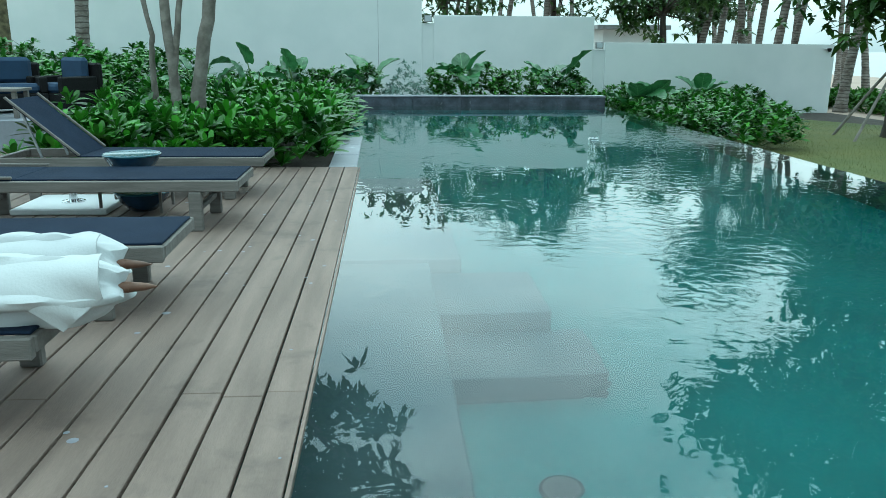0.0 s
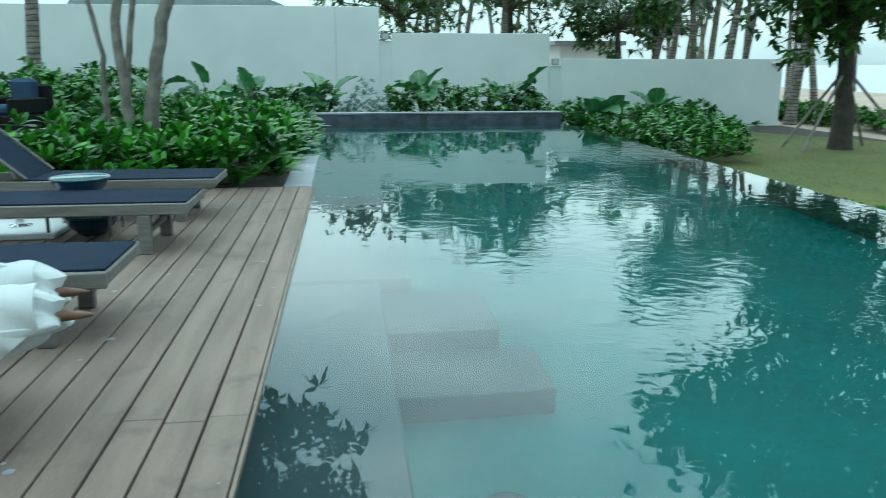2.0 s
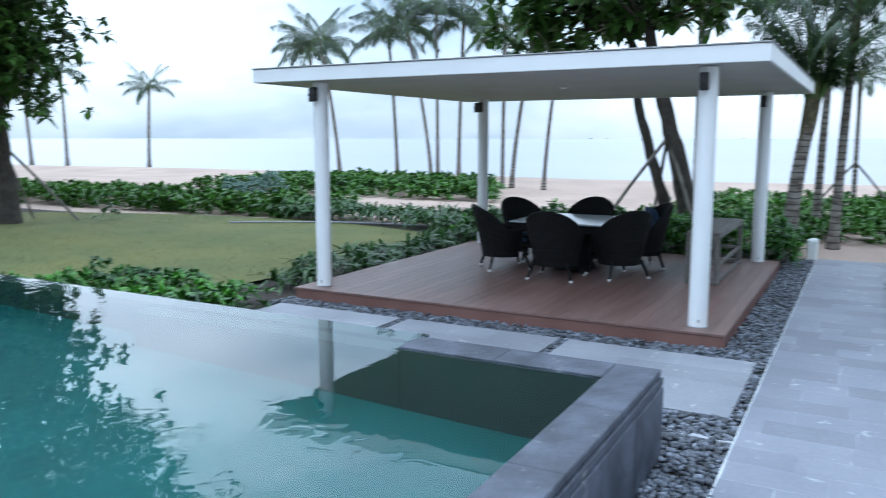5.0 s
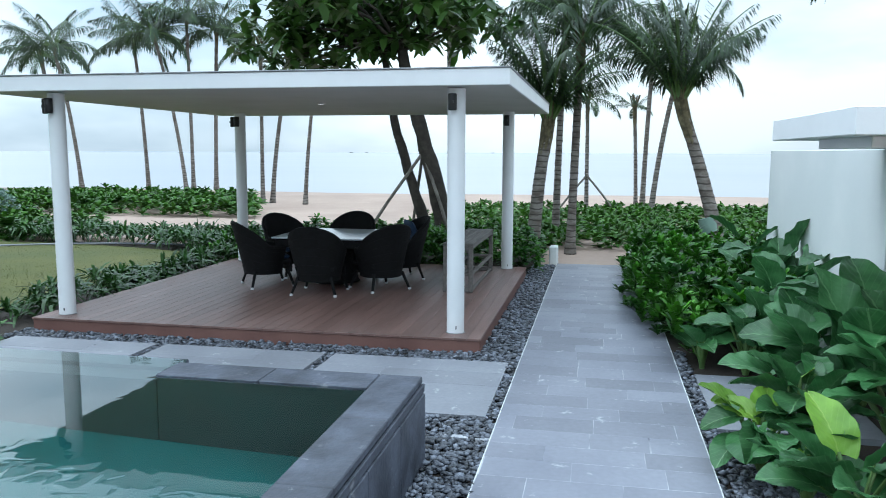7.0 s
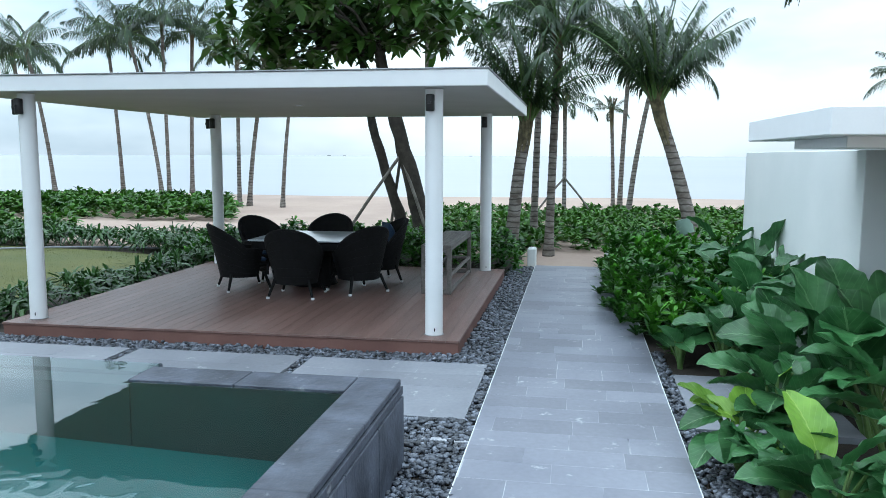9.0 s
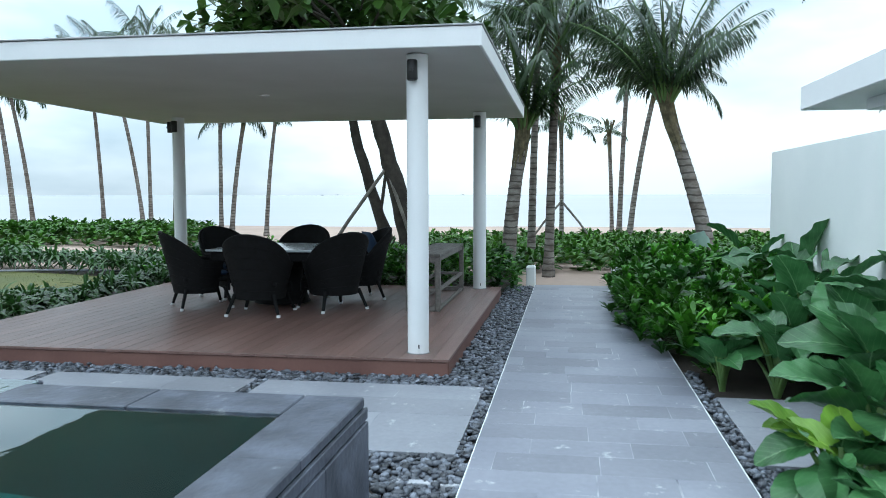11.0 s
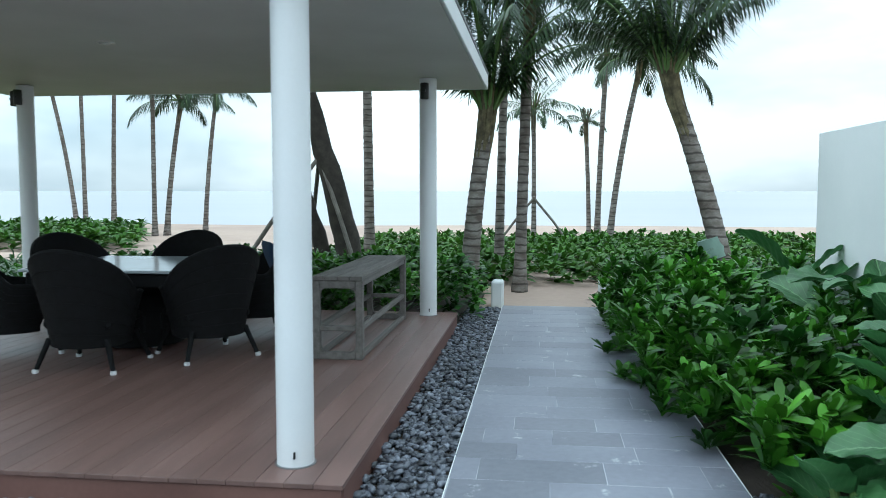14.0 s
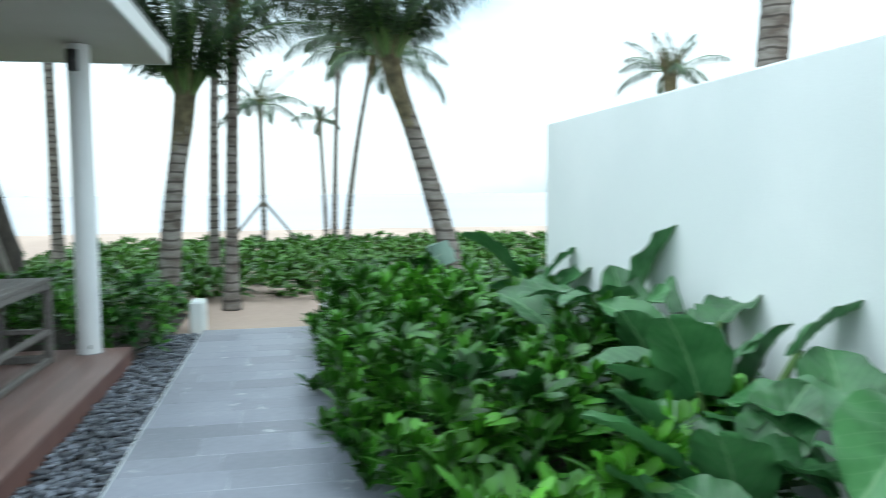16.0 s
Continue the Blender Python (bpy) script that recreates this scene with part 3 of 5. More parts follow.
def stones(parent, x0, x1, y0, y1, z0, z1, step, along, gap=0.004, c=0.006, mat=LAVA, name="stone"):
    a0, a1 = (x0, x1) if along == "x" else (y0, y1)
    n = max(1, round((a1 - a0) / step))
    w = (a1 - a0) / n
    for k in range(n):
        a, b = a0 + k * w + gap / 2, a0 + (k + 1) * w - gap / 2
        sh = Shape().box(a, b, y0, y1, z0, z1, c) if along == "x" else Shape().box(x0, x1, a, b, z0, z1, c)
        part(name, sh, mat, parent)


cop = thing("coping", label="dark lava stone coping round the raised pool", category="coping", kind="structure")
stones(cop, 1.4, POOL_OUT, 1.06, POOL_NEAR, 0.51, DECK_Z, 0.9, "x")
stones(cop, POOL_IN, POOL_OUT, POOL_NEAR + 0.004, EDGE_Y, 0.51, DECK_Z, 0.9, "y")
face = thing("pool_facing", label="dark slate slabs facing the raised pool wall", category="wall", kind="structure")
for k in range(6):
    part("slab", Shape().box(1.9 + k * 0.67 + 0.003, 1.9 + (k + 1) * 0.67 - 0.003, 1.035, 1.064, -0.1, 0.45, 0.004), LAVA, face)
part("ledge", Shape().box(1.9, POOL_OUT + 0.004, 1.045, 1.066, 0.453, 0.508, 0.004), LAVA, face)
for k in range(3):
    part("slab", Shape().box(POOL_OUT - 0.004, POOL_OUT + 0.022, 1.07 + k * 0.59, 1.07 + (k + 1) * 0.59 - 0.006, -0.1, 0.508, 0.004), LAVA, face)
inf = Shape().box(EDGE_X - 0.012, EDGE_X + 0.03, EDGE_Y + 0.01, POOL_FAR + 0.4, -0.2, WATER_Z - 0.006, 0.006, SPILL)
solid("infinity_edge", inf, LAVA, "dark stone rim over which the pool spills", "pool edge", kind="structure")
kerb = thing("pool_kerb", label="raised grey stone kerb closing the pool's end", category="kerb", kind="structure")
stones(kerb, -6.0, spill_x(POOL_FAR) + 0.02, POOL_FAR, POOL_FAR + 0.4, 0.40, 0.757, 1.2, "x", mat=LAVA)
# paler top course: the sky's reflection on the kerb's top, put in as colour
stones(kerb, -6.0, spill_x(POOL_FAR) + 0.03, POOL_FAR - 0.015, POOL_FAR + 0.41, 0.76, 0.80, 1.2, "x", mat=PAVER_PALE, name="capstone")
cop2 = thing("planter_coping", label="pale grey stone coping beside the planted bed", category="coping", kind="structure")
stones(cop2, -0.05, POOL_L, 10.03, 13.42, 0.42, DECK_Z, 1.1, "y", mat=PAVER_PALE)
stones(cop2, -6.0, -0.06, 13.1, 13.42, 0.42, DECK_Z, 1.2, "x", mat=PAVER_PALE)

# ---- far boundary wall in three heights ----
WY = 26.0
wall = Shape().box(-40, 1.92, WY, WY + 0.25, -0.3, 3.74, 0.01)
solid("wall_north", wall, WHITE, "tall white rendered boundary wall", "wall", kind="structure")
solid("wall_north_gap", Shape().box(1.92, 2.30, WY + 0.05, WY + 0.2, -0.3, 2.72, 0.01), WHITE, "low white link between boundary walls", "wall", kind="structure")
solid("wall_north_middle", Shape().box(2.30, 7.41, WY, WY + 0.25, -0.3, 2.958, 0.01), WHITE, "white rendered boundary wall of middle height", "wall", kind="structure")
solid("wall_north_link", Shape().box(7.41, 7.81, WY + 0.05, WY + 0.2, -0.3, 1.95, 0.01), WHITE, "low white link between boundary walls", "wall", kind="structure")
solid("wall_north_low", Shape().box(7.81, 15.49, WY, WY + 0.25, -0.3, 2.167, 0.01), WHITE, "low white rendered boundary wall", "wall", kind="structure")
for x, z in ((2.11, 2.75), (7.61, 1.98)):
    lamp = thing("wall_light", (x, WY + 0.03, z), "small square grey wall light in a notch", "light", "boundary wall lights")
    part("housing", Shape().box(-0.12, 0.12, -0.05, 0.1, 0, 0.2, 0.01), GREY_METAL, lamp)
    part("lens", Shape().box(-0.09, 0.09, -0.06, -0.052, 0.03, 0.17, 0.003), GLASS_TOP, lamp)
cctv = thing("security_camera", (15.2, WY - 0.02, 2.02), "small white dome camera on the boundary wall", "camera")
part("bracket", Shape().box(-0.1, 0.06, -0.04, 0.02, -0.02, 0.03, 0.006), WHITE_PAINT, cctv)
part("dome", Shape().lathe([(0.02, -0.12), (0.06, -0.08), (0.07, -0.02), (0.07, 0.0), (0.0, 0.0)], 16, (0.04, -0.08, 0.02)), BLACK, cctv, smooth=True)
joint = Shape().box(0.55, 0.562, WY - 0.003, WY, 0.2, 3.72, 0.0)
solid("wall_joint", joint, GREY_METAL, "thin movement joint in the white wall", "joint", kind="structure")
hb = thing("neighbour_house", label="flat grey roof of a house beyond the wall", category="house")
part("roof", Shape().box(12.7, 16.9, 45, 52, 3.05, 3.3, 0.02), GREY_METAL, hb)
part("wall", Shape().box(13.2, 16.4, 45.6, 51.5, -0.1, 3.05, 0.02), WHITE, hb)

hb = thing("neighbour_house", label="low house with a sloping grey-green roof beyond the wall", category="house")
roof_slab = Shape().add([(-13, 44, 4.9), (-1.9, 44, 4.9), (-1.9, 54, 4.9), (-13, 54, 4.9), (-13, 49, 7.6), (-8, 49, 7.6)],
                        [(0, 1, 5, 4), (1, 2, 5), (2, 3, 4, 5), (3, 0, 4), (3, 2, 1, 0)])
part("roof", roof_slab, ROOF_TILE, hb, "sloping grey-green roof")
part("wall", Shape().box(-12.6, -2.4, 44.5, 53.5, -0.1, 4.88, 0.02), WHITE, hb)

# ---- seaward wall and canopy on the path's other side ----
solid("wall_south", Shape().box(8.72, 13.87, -2.92, -2.67, -0.3, 2.10, 0.008), WHITE, "white rendered garden wall beside the path", "wall", kind="structure")
can = thing("canopy", label="low flat white canopy roof over a dark doorway", category="canopy")
part("fascia", Shape().box(6.5, 9.0, -5.2, -1.7, 2.18, 2.37, 0.008), WHITE_PAINT, can)
part("beam", Shape().box(6.9, 8.25, -4.9, -1.93, 2.10, 2.18, 0.006), WHITE_PAINT, can)
part("pier", Shape().box(8.50, 8.716, -2.95, -2.60, -0.2, 2.10, 0.006), WHITE, can)
part("wall", Shape().box(6.9, 8.50, -4.9, -3.0, -0.2, 2.10, 0.006), WHITE, can)
dr = thing("door_1", label="dark stained timber slatted door under the canopy", category="door", kind="structure")
for k in range(11):
    part("slat", Shape().box(6.95 + k * 0.14, 6.95 + k * 0.14 + 0.132, -2.96, -2.92, -0.05, 2.09, 0.006), DOOR_WOOD, dr)

# ---- pavilion ----
PX0, PX1, PY0, PY1 = 8.83, 14.08, 1.10, 6.38
base = Shape().box(PX0 + 0.03, PX1 - 0.03, PY0 + 0.03, PY1 - 0.03, -0.1, PAV_Z - 0.03, 0.0)
solid("pavilion_base", base, SOIL, "dark base under the pavilion deck", "floor", kind="structure")
fas = thing("deck_fascia", label="brown composite boards edging the pavilion deck", category="trim", kind="structure")
for sh in (Shape().box(PX0 - 0.004, PX0 + 0.022, PY0, PY1, -0.09, PAV_Z - 0.026, 0.004), Shape().box(PX1 - 0.022, PX1 + 0.004, PY0, PY1, -0.09, PAV_Z - 0.026, 0.004),
           Shape().box(PX0 + 0.024, PX1 - 0.024, PY0 - 0.004, PY0 + 0.022, -0.09, PAV_Z - 0.026, 0.004), Shape().box(PX0 + 0.024, PX1 - 0.024, PY1 - 0.022, PY1 + 0.004, -0.09, PAV_Z - 0.026, 0.004)):
    part("board", sh, DECK_EDGE, fas)
POSTS = [(9.095, 1.405), (9.095, 6.12), (13.89, 1.40), (13.89, 6.13)]
for px, py in POSTS:
    p = thing("column", (px, py, PAV_Z), "round white painted pavilion column", "column", "pavilion columns")
    part("shaft", Shape().lathe([(0.094, 0.0), (0.094, 2.59)], 40), WHITE_PAINT, p, smooth=True)
    part("base_plate", Shape().lathe([(0.104, 0.0), (0.104, 0.006), (0.0, 0.006)], 32), GREY_METAL, p)
    part("slot", Shape().box(-0.098, -0.090, -0.028, -0.018, 0.05, 0.085, 0.001), BLACK, p)
    for ang in ((90, 180) if py > 4 else (172,)):
        a = radians(ang)
        sp = thing("spotlight", (px + 0.135 * math.cos(a), py + 0.135 * math.sin(a), PAV_Z + 2.36), "small black cylinder spotlight on a column", "spotlight", "pavilion spotlights")
        part("body", Shape().lathe([(0.040, 0.0), (0.046, 0.01), (0.046, 0.16), (0.040, 0.17), (0.0, 0.17)], 18), BLACK, sp, smooth=True)
        part("bracket", Shape().box(-0.05 * abs(math.cos(a)) - 0.01, 0.05 * abs(math.cos(a)) + 0.01, -0.05 * abs(math.sin(a)) - 0.01, 0.05 * abs(math.sin(a)) + 0.01, 0.07, 0.1, 0.002), BLACK, sp)
RX0, RX1, RY0, RY1, RZ = 8.77, 14.89, 0.81, 6.94, 2.725
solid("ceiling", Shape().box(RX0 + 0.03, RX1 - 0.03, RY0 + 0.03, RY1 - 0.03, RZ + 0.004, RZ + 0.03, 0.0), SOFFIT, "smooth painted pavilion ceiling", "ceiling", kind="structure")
roof = thing("roof", label="flat white pavilion roof with a deep fascia", category="roof", kind="structure")
part("deck", Shape().box(RX0 + 0.03, RX1 - 0.03, RY0 + 0.03, RY1 - 0.03, RZ + 0.034, RZ + 0.15, 0.0), WHITE_PAINT, roof)
for sh in (Shape().box(RX0, RX0 + 0.028, RY0, RY1, RZ, RZ + 0.165, 0.006), Shape().box(RX1 - 0.028, RX1, RY0, RY1, RZ, RZ + 0.165, 0.006),
           Shape().box(RX0 + 0.03, RX1 - 0.03, RY0, RY0 + 0.028, RZ, RZ + 0.165, 0.006), Shape().box(RX0 + 0.03, RX1 - 0.03, RY1 - 0.028, RY1, RZ, RZ + 0.165, 0.006)):
    part("fascia_board", sh, WHITE_PAINT, roof)
part("capping", Shape().box(RX0 - 0.012, RX1 + 0.012, RY0 - 0.012, RY1 + 0.012, RZ + 0.167, RZ + 0.182, 0.003), GREY_METAL, roof, "thin grey metal capping")
dl = thing("downlight", (11.5, 3.75, RZ), "small round recessed ceiling downlight", "light")
part("ring", Shape().lathe([(0.07, -0.006), (0.075, 0.003), (0.0, 0.003)], 24), SOFFIT, dl)
part("lens", Shape().lathe([(0.05, -0.009), (0.05, -0.0065), (0.0, -0.0065)], 20), GLASS_TOP, dl)

# ---- pavilion furniture ----


def wicker_chair():
    """A woven tub armchair, facing +x, with its feet at the origin's level."""
    c = thing("dining_chair", label="black woven wicker armchair on short capped legs", category="chair", group="chairs round the table")

    def shell(u, v):
        a = radians(-128 + 256 * u)
        back = math.cos(a / 2) ** 2
        top = 0.63 + 0.32 * max(0.0, math.cos(min(abs(a) * 1.05, math.pi / 2))) ** 0.7 - 0.05 * (abs(a) / radians(128)) ** 2
        z = 0.20 + (top - 0.20) * v
        r = 0.255 + 0.075 * v ** 1.3 + 0.03 * back * v
        rx = r + 0.02
        return (-(rx) * math.cos(a) - 0.03 - 0.05 * back * v, r * math.sin(a), z)

    sh = Shape().grid(shell, 40, 14)
    inner = [(x * 0.90 - 0.002, y * 0.90, z) for x, y, z in sh.v]
    k = len(sh.v)
    w = 41
    sh.f.extend([tuple(i + k for i in f[::-1]) for f in list(sh.f)])
    sh.v.extend(inner)
    for i in range(40):
        t = 14 * w + i
        sh.f.append((t, t + 1, t + 1 + k, t + k))
        sh.f.append((i + 1, i, i + k, i + 1 + k))
    for j in range(14):
        sh.f.append((j * w, (j + 1) * w, (j + 1) * w + k, j * w + k))
        sh.f.append(((j + 1) * w + 40, j * w + 40, j * w + 40 + k, (j + 1) * w + 40 + k))
    part("shell", sh, WICKER, c, smooth=True)
    rim = [shell(i / 40, 1.0) for i in range(41)]
    part("rim", Shape().tube([(x * 0.95, y * 0.95, z + 0.005) for x, y, z in rim], 0.022, 8), WICKER, c, smooth=True)
    for band in range(5):
        v = 0.15 + band * 0.17
        part("weave_band", Shape().tube([(x * 1.004 - 0.001, y * 1.004, z) for x, y, z in (shell(i / 24, v) for i in range(25))], 0.0035, 5), WICKER, c)
    part("seat", Shape().box(-0.24, 0.27, -0.235, 0.235, 0.34, 0.41, 0.02), WICKER, c)
    part("apron", Shape().box(0.235, 0.262, -0.25, 0.25, 0.22, 0.36, 0.008), WICKER, c)
    part("cushion", Shape().box(-0.22, 0.25, -0.22, 0.22, 0.413, 0.47, 0.025), CUSHION, c, "thin dark blue seat cushion")
    for sx in (-1, 1):
        for sy in (-1, 1):
            leg = part("leg", Shape().tube([(sx * 0.21, sy * 0.20, 0.26), (sx * 0.27, sy * 0.265, 0.03)], [0.022, 0.016], 8), WICKER, c, smooth=True)
            # white paint on the cap imitates the glint of chrome
            part("foot", Shape().lathe([(0.016, 0.0), (0.021, 0.004), (0.021, 0.03), (0.0, 0.032)], 12, (sx * 0.275, sy * 0.27, 0.0)), WHITE_PAINT, leg, "chrome foot cap, its glint painted white")
    return c


TC = (12.0, 3.75)
chair = wicker_chair()
spots = [(11.06, 3.66, 2), (11.50, 4.62, -52), (11.56, 2.95, 48), (12.52, 2.92, 122), (12.98, 3.85, 180), (12.50, 4.66, 236)]
chair.matrix_basis = pose(spots[0][0], spots[0][1], PAV_Z, 0, 0, spots[0][2]) @ Matrix.Diagonal((1.1, 1.14, 0.98, 1))
for x, y, turn in spots[1:]:
    copy_thing(chair, pose(x, y, PAV_Z, 0, 0, turn))
pil = Shape().grid(lambda u, v: (0.21 * (2 * u - 1), 0.21 * (2 * v - 1), 0.055 * (max(0.0, 1 - abs(2 * u - 1) ** 3) * max(0.0, 1 - abs(2 * v - 1) ** 3)) ** 0.5), 12, 12)
pil.grid(lambda u, v: (0.21 * (2 * u - 1), 0.21 * (1 - 2 * v), -0.055 * (max(0.0, 1 - abs(2 * u - 1) ** 3) * max(0.0, 1 - abs(2 * v - 1) ** 3)) ** 0.5), 12, 12)
pillow = solid("pillow", pil, CUSHION, "square blue cushion leaning on a wicker chair", "cushion", smooth=True)
pillow.matrix_basis = pose(12.62, 2.72, PAV_Z + 0.70, 68, 0, 32)

tab = thing("dining_table", (TC[0], TC[1], PAV_Z), "square dining table with a pale top and black wicker base", "table")
part("tabletop", Shape().box(-0.70, 0.70, -0.72, 0.72, 0.705, 0.73, 0.008), GLASS_TOP, tab, "pale grey tabletop")
part("apron", Shape().box(-0.66, 0.66, -0.68, 0.68, 0.58, 0.703, 0.015), WICKER, tab)
part("pedestal", Shape().lathe([(0.36, 0.02), (0.34, 0.05), (0.26, 0.3), (0.26, 0.45), (0.40, 0.58), (0.0, 0.58)], 32), WICKER, tab, smooth=True)
for k in range(4):
    a = radians(45 + 90 * k)
    # caps as on the chairs: the chrome's glint is put in as white
    part("foot", Shape().lathe([(0.02, 0.0), (0.024, 0.005), (0.024, 0.03), (0.0, 0.03)], 12, (0.3 * math.cos(a), 0.3 * math.sin(a), 0.0)), WHITE_PAINT, tab, "chrome foot cap, its glint painted white")

# console table of weathered teak
BX0, BX1, BY0, BY1, BH = 11.49, 13.60, 1.60, 2.02, 0.685
con = thing("console_table", ((BX0 + BX1) / 2, (BY0 + BY1) / 2, PAV_Z), "weathered grey teak console table with framed ends", "table")
hx, hy = (BX1 - BX0) / 2, (BY1 - BY0) / 2
for k in range(4):
    w = 2 * hy / 4
    part("top_board", Shape().box(-hx, hx, -hy + k * w + 0.002, -hy + (k + 1) * w - 0.002, BH - 0.035, BH, 0.004), TEAK, con)
for sx in (-1, 1):
    x = sx * (hx - 0.035)
    for sy in (-1, 1):
        part("upright", Shape().box(x - 0.03, x + 0.03, sy * (hy - 0.03) - 0.03, sy * (hy - 0.03) + 0.03, 0.0, BH - 0.037, 0.006), TEAK, con)
        for zc, up in ((0.06, 1), (BH - 0.1, -1)):
            b = Shape()
            y0 = sy * (hy - 0.06)
            b.add([(x - 0.026, y0, zc), (x - 0.026, y0 - sy * 0.05, zc), (x - 0.026, y0 - sy * 0.015, zc + up * 0.015), (x - 0.026, y0, zc + up * 0.05),
                   (x + 0.026, y0, zc), (x + 0.026, y0 - sy * 0.05, zc), (x + 0.026, y0 - sy * 0.015, zc + up * 0.015), (x + 0.026, y0, zc + up * 0.05)],
                  [(0, 1, 2, 3), (7, 6, 5, 4), (0, 4, 5, 1), (1, 5, 6, 2), (2, 6, 7, 3), (3, 7, 4, 0)])
            part("corner_brace", b, TEAK, con)
    for z0, z1 in ((0.0, 0.06), (0.235, 0.275), (BH - 0.1, BH - 0.037)):
        part("rail", Shape().box(x - 0.027, x + 0.027, -hy + 0.062, hy - 0.062, z0, z1, 0.005), TEAK, con)
for sy in (-1, 1):
    y = sy * (hy - 0.03)
    part("stretcher", Shape().box(-hx + 0.068, hx - 0.068, y - 0.022, y + 0.022, 0.235, 0.275, 0.005), TEAK, con)
    part("stretcher", Shape().box(-hx + 0.068, hx - 0.068, y - 0.022, y + 0.022, 0.004, 0.045, 0.005), TEAK, con)
    part("stretcher", Shape().box(-hx + 0.068, hx - 0.068, y - 0.022, y + 0.022, BH - 0.085, BH - 0.037, 0.005), TEAK, con)

# ---- sun loungers and what lies about them ----


def lounger(raised):
    """A teak lounger with a navy sling, foot end at +x, standing at the origin's level; 2 m long."""
    c = thing("sun_lounger", label="weathered teak sun lounger with a navy sling, " + ("backrest raised" if raised else "lying flat"), category="sun lounger", group="pool loungers")
    H = 0.40
    for sy in (-1, 1):
        part("side_rail", Shape().box(-2.45, 0.0, sy * 0.355 - 0.02, sy * 0.355 + 0.02, H - 0.09, H - 0.005, 0.006), TEAK, c)
        for x in (-0.33, -2.1):
            part("leg", Shape().box(x - 0.05, x + 0.05, sy * 0.352 - 0.028, sy * 0.352 + 0.028, 0.0, H - 0.092, 0.008), TEAK, c)
    part("foot_rail", Shape().box(-0.045, 0.004, -0.333, 0.333, H - 0.075, H - 0.008, 0.006), TEAK, c)
    part("head_rail", Shape().box(-2.454, -2.405, -0.333, 0.333, H - 0.075, H - 0.008, 0.006), TEAK, c)
    for x in (-0.33, -2.1):
        part("cross_rail", Shape().box(x - 0.02, x + 0.02, -0.328, 0.328, 0.14, 0.18, 0.005), TEAK, c)
    part("sling", Shape().box(-1.68, -0.012, -0.332, 0.332, H - 0.006, H + 0.008, 0.004), SLING, c, "navy woven sling")
    m = Matrix.Translation((-1.685, 0, H)) @ Matrix.Rotation(radians(41 if raised else 0.4), 4, "Y")
    back = part("backrest", Shape().box(-0.78, 0.0, -0.332, 0.332, -0.006, 0.008, 0.004, m), SLING, c, "navy woven sling")
    for sy in (-1, 1):
        part("back_rail", Shape().box(-0.80, 0.0, sy * 0.345 - 0.014, sy * 0.345 + 0.014, 0.0095, 0.030, 0.004, m), TEAK, back)
    if raised:
        for sy in (-1, 1):
            part("prop", Shape().tube([(-2.17, sy * 0.28, H + 0.41), (-2.02, sy * 0.28, H - 0.06)], 0.014, 8), GREY_METAL, c)
    return c


FX = -0.55
l_flat = lounger(False)
l_flat.matrix_basis = pose(FX - 0.11, 3.62, DECK_Z, 0, 0, 0)
for y, turn, dx in ((4.93, 0.6, 0.0), (7.0, -0.5, 0.03)):
    copy_thing(l_flat, pose(FX + dx, y, DECK_Z, 0, 0, turn))
l_up = lounger(True)
l_up.matrix_basis = pose(FX + 0.04, 8.33, DECK_Z, 0, 0, -0.6)


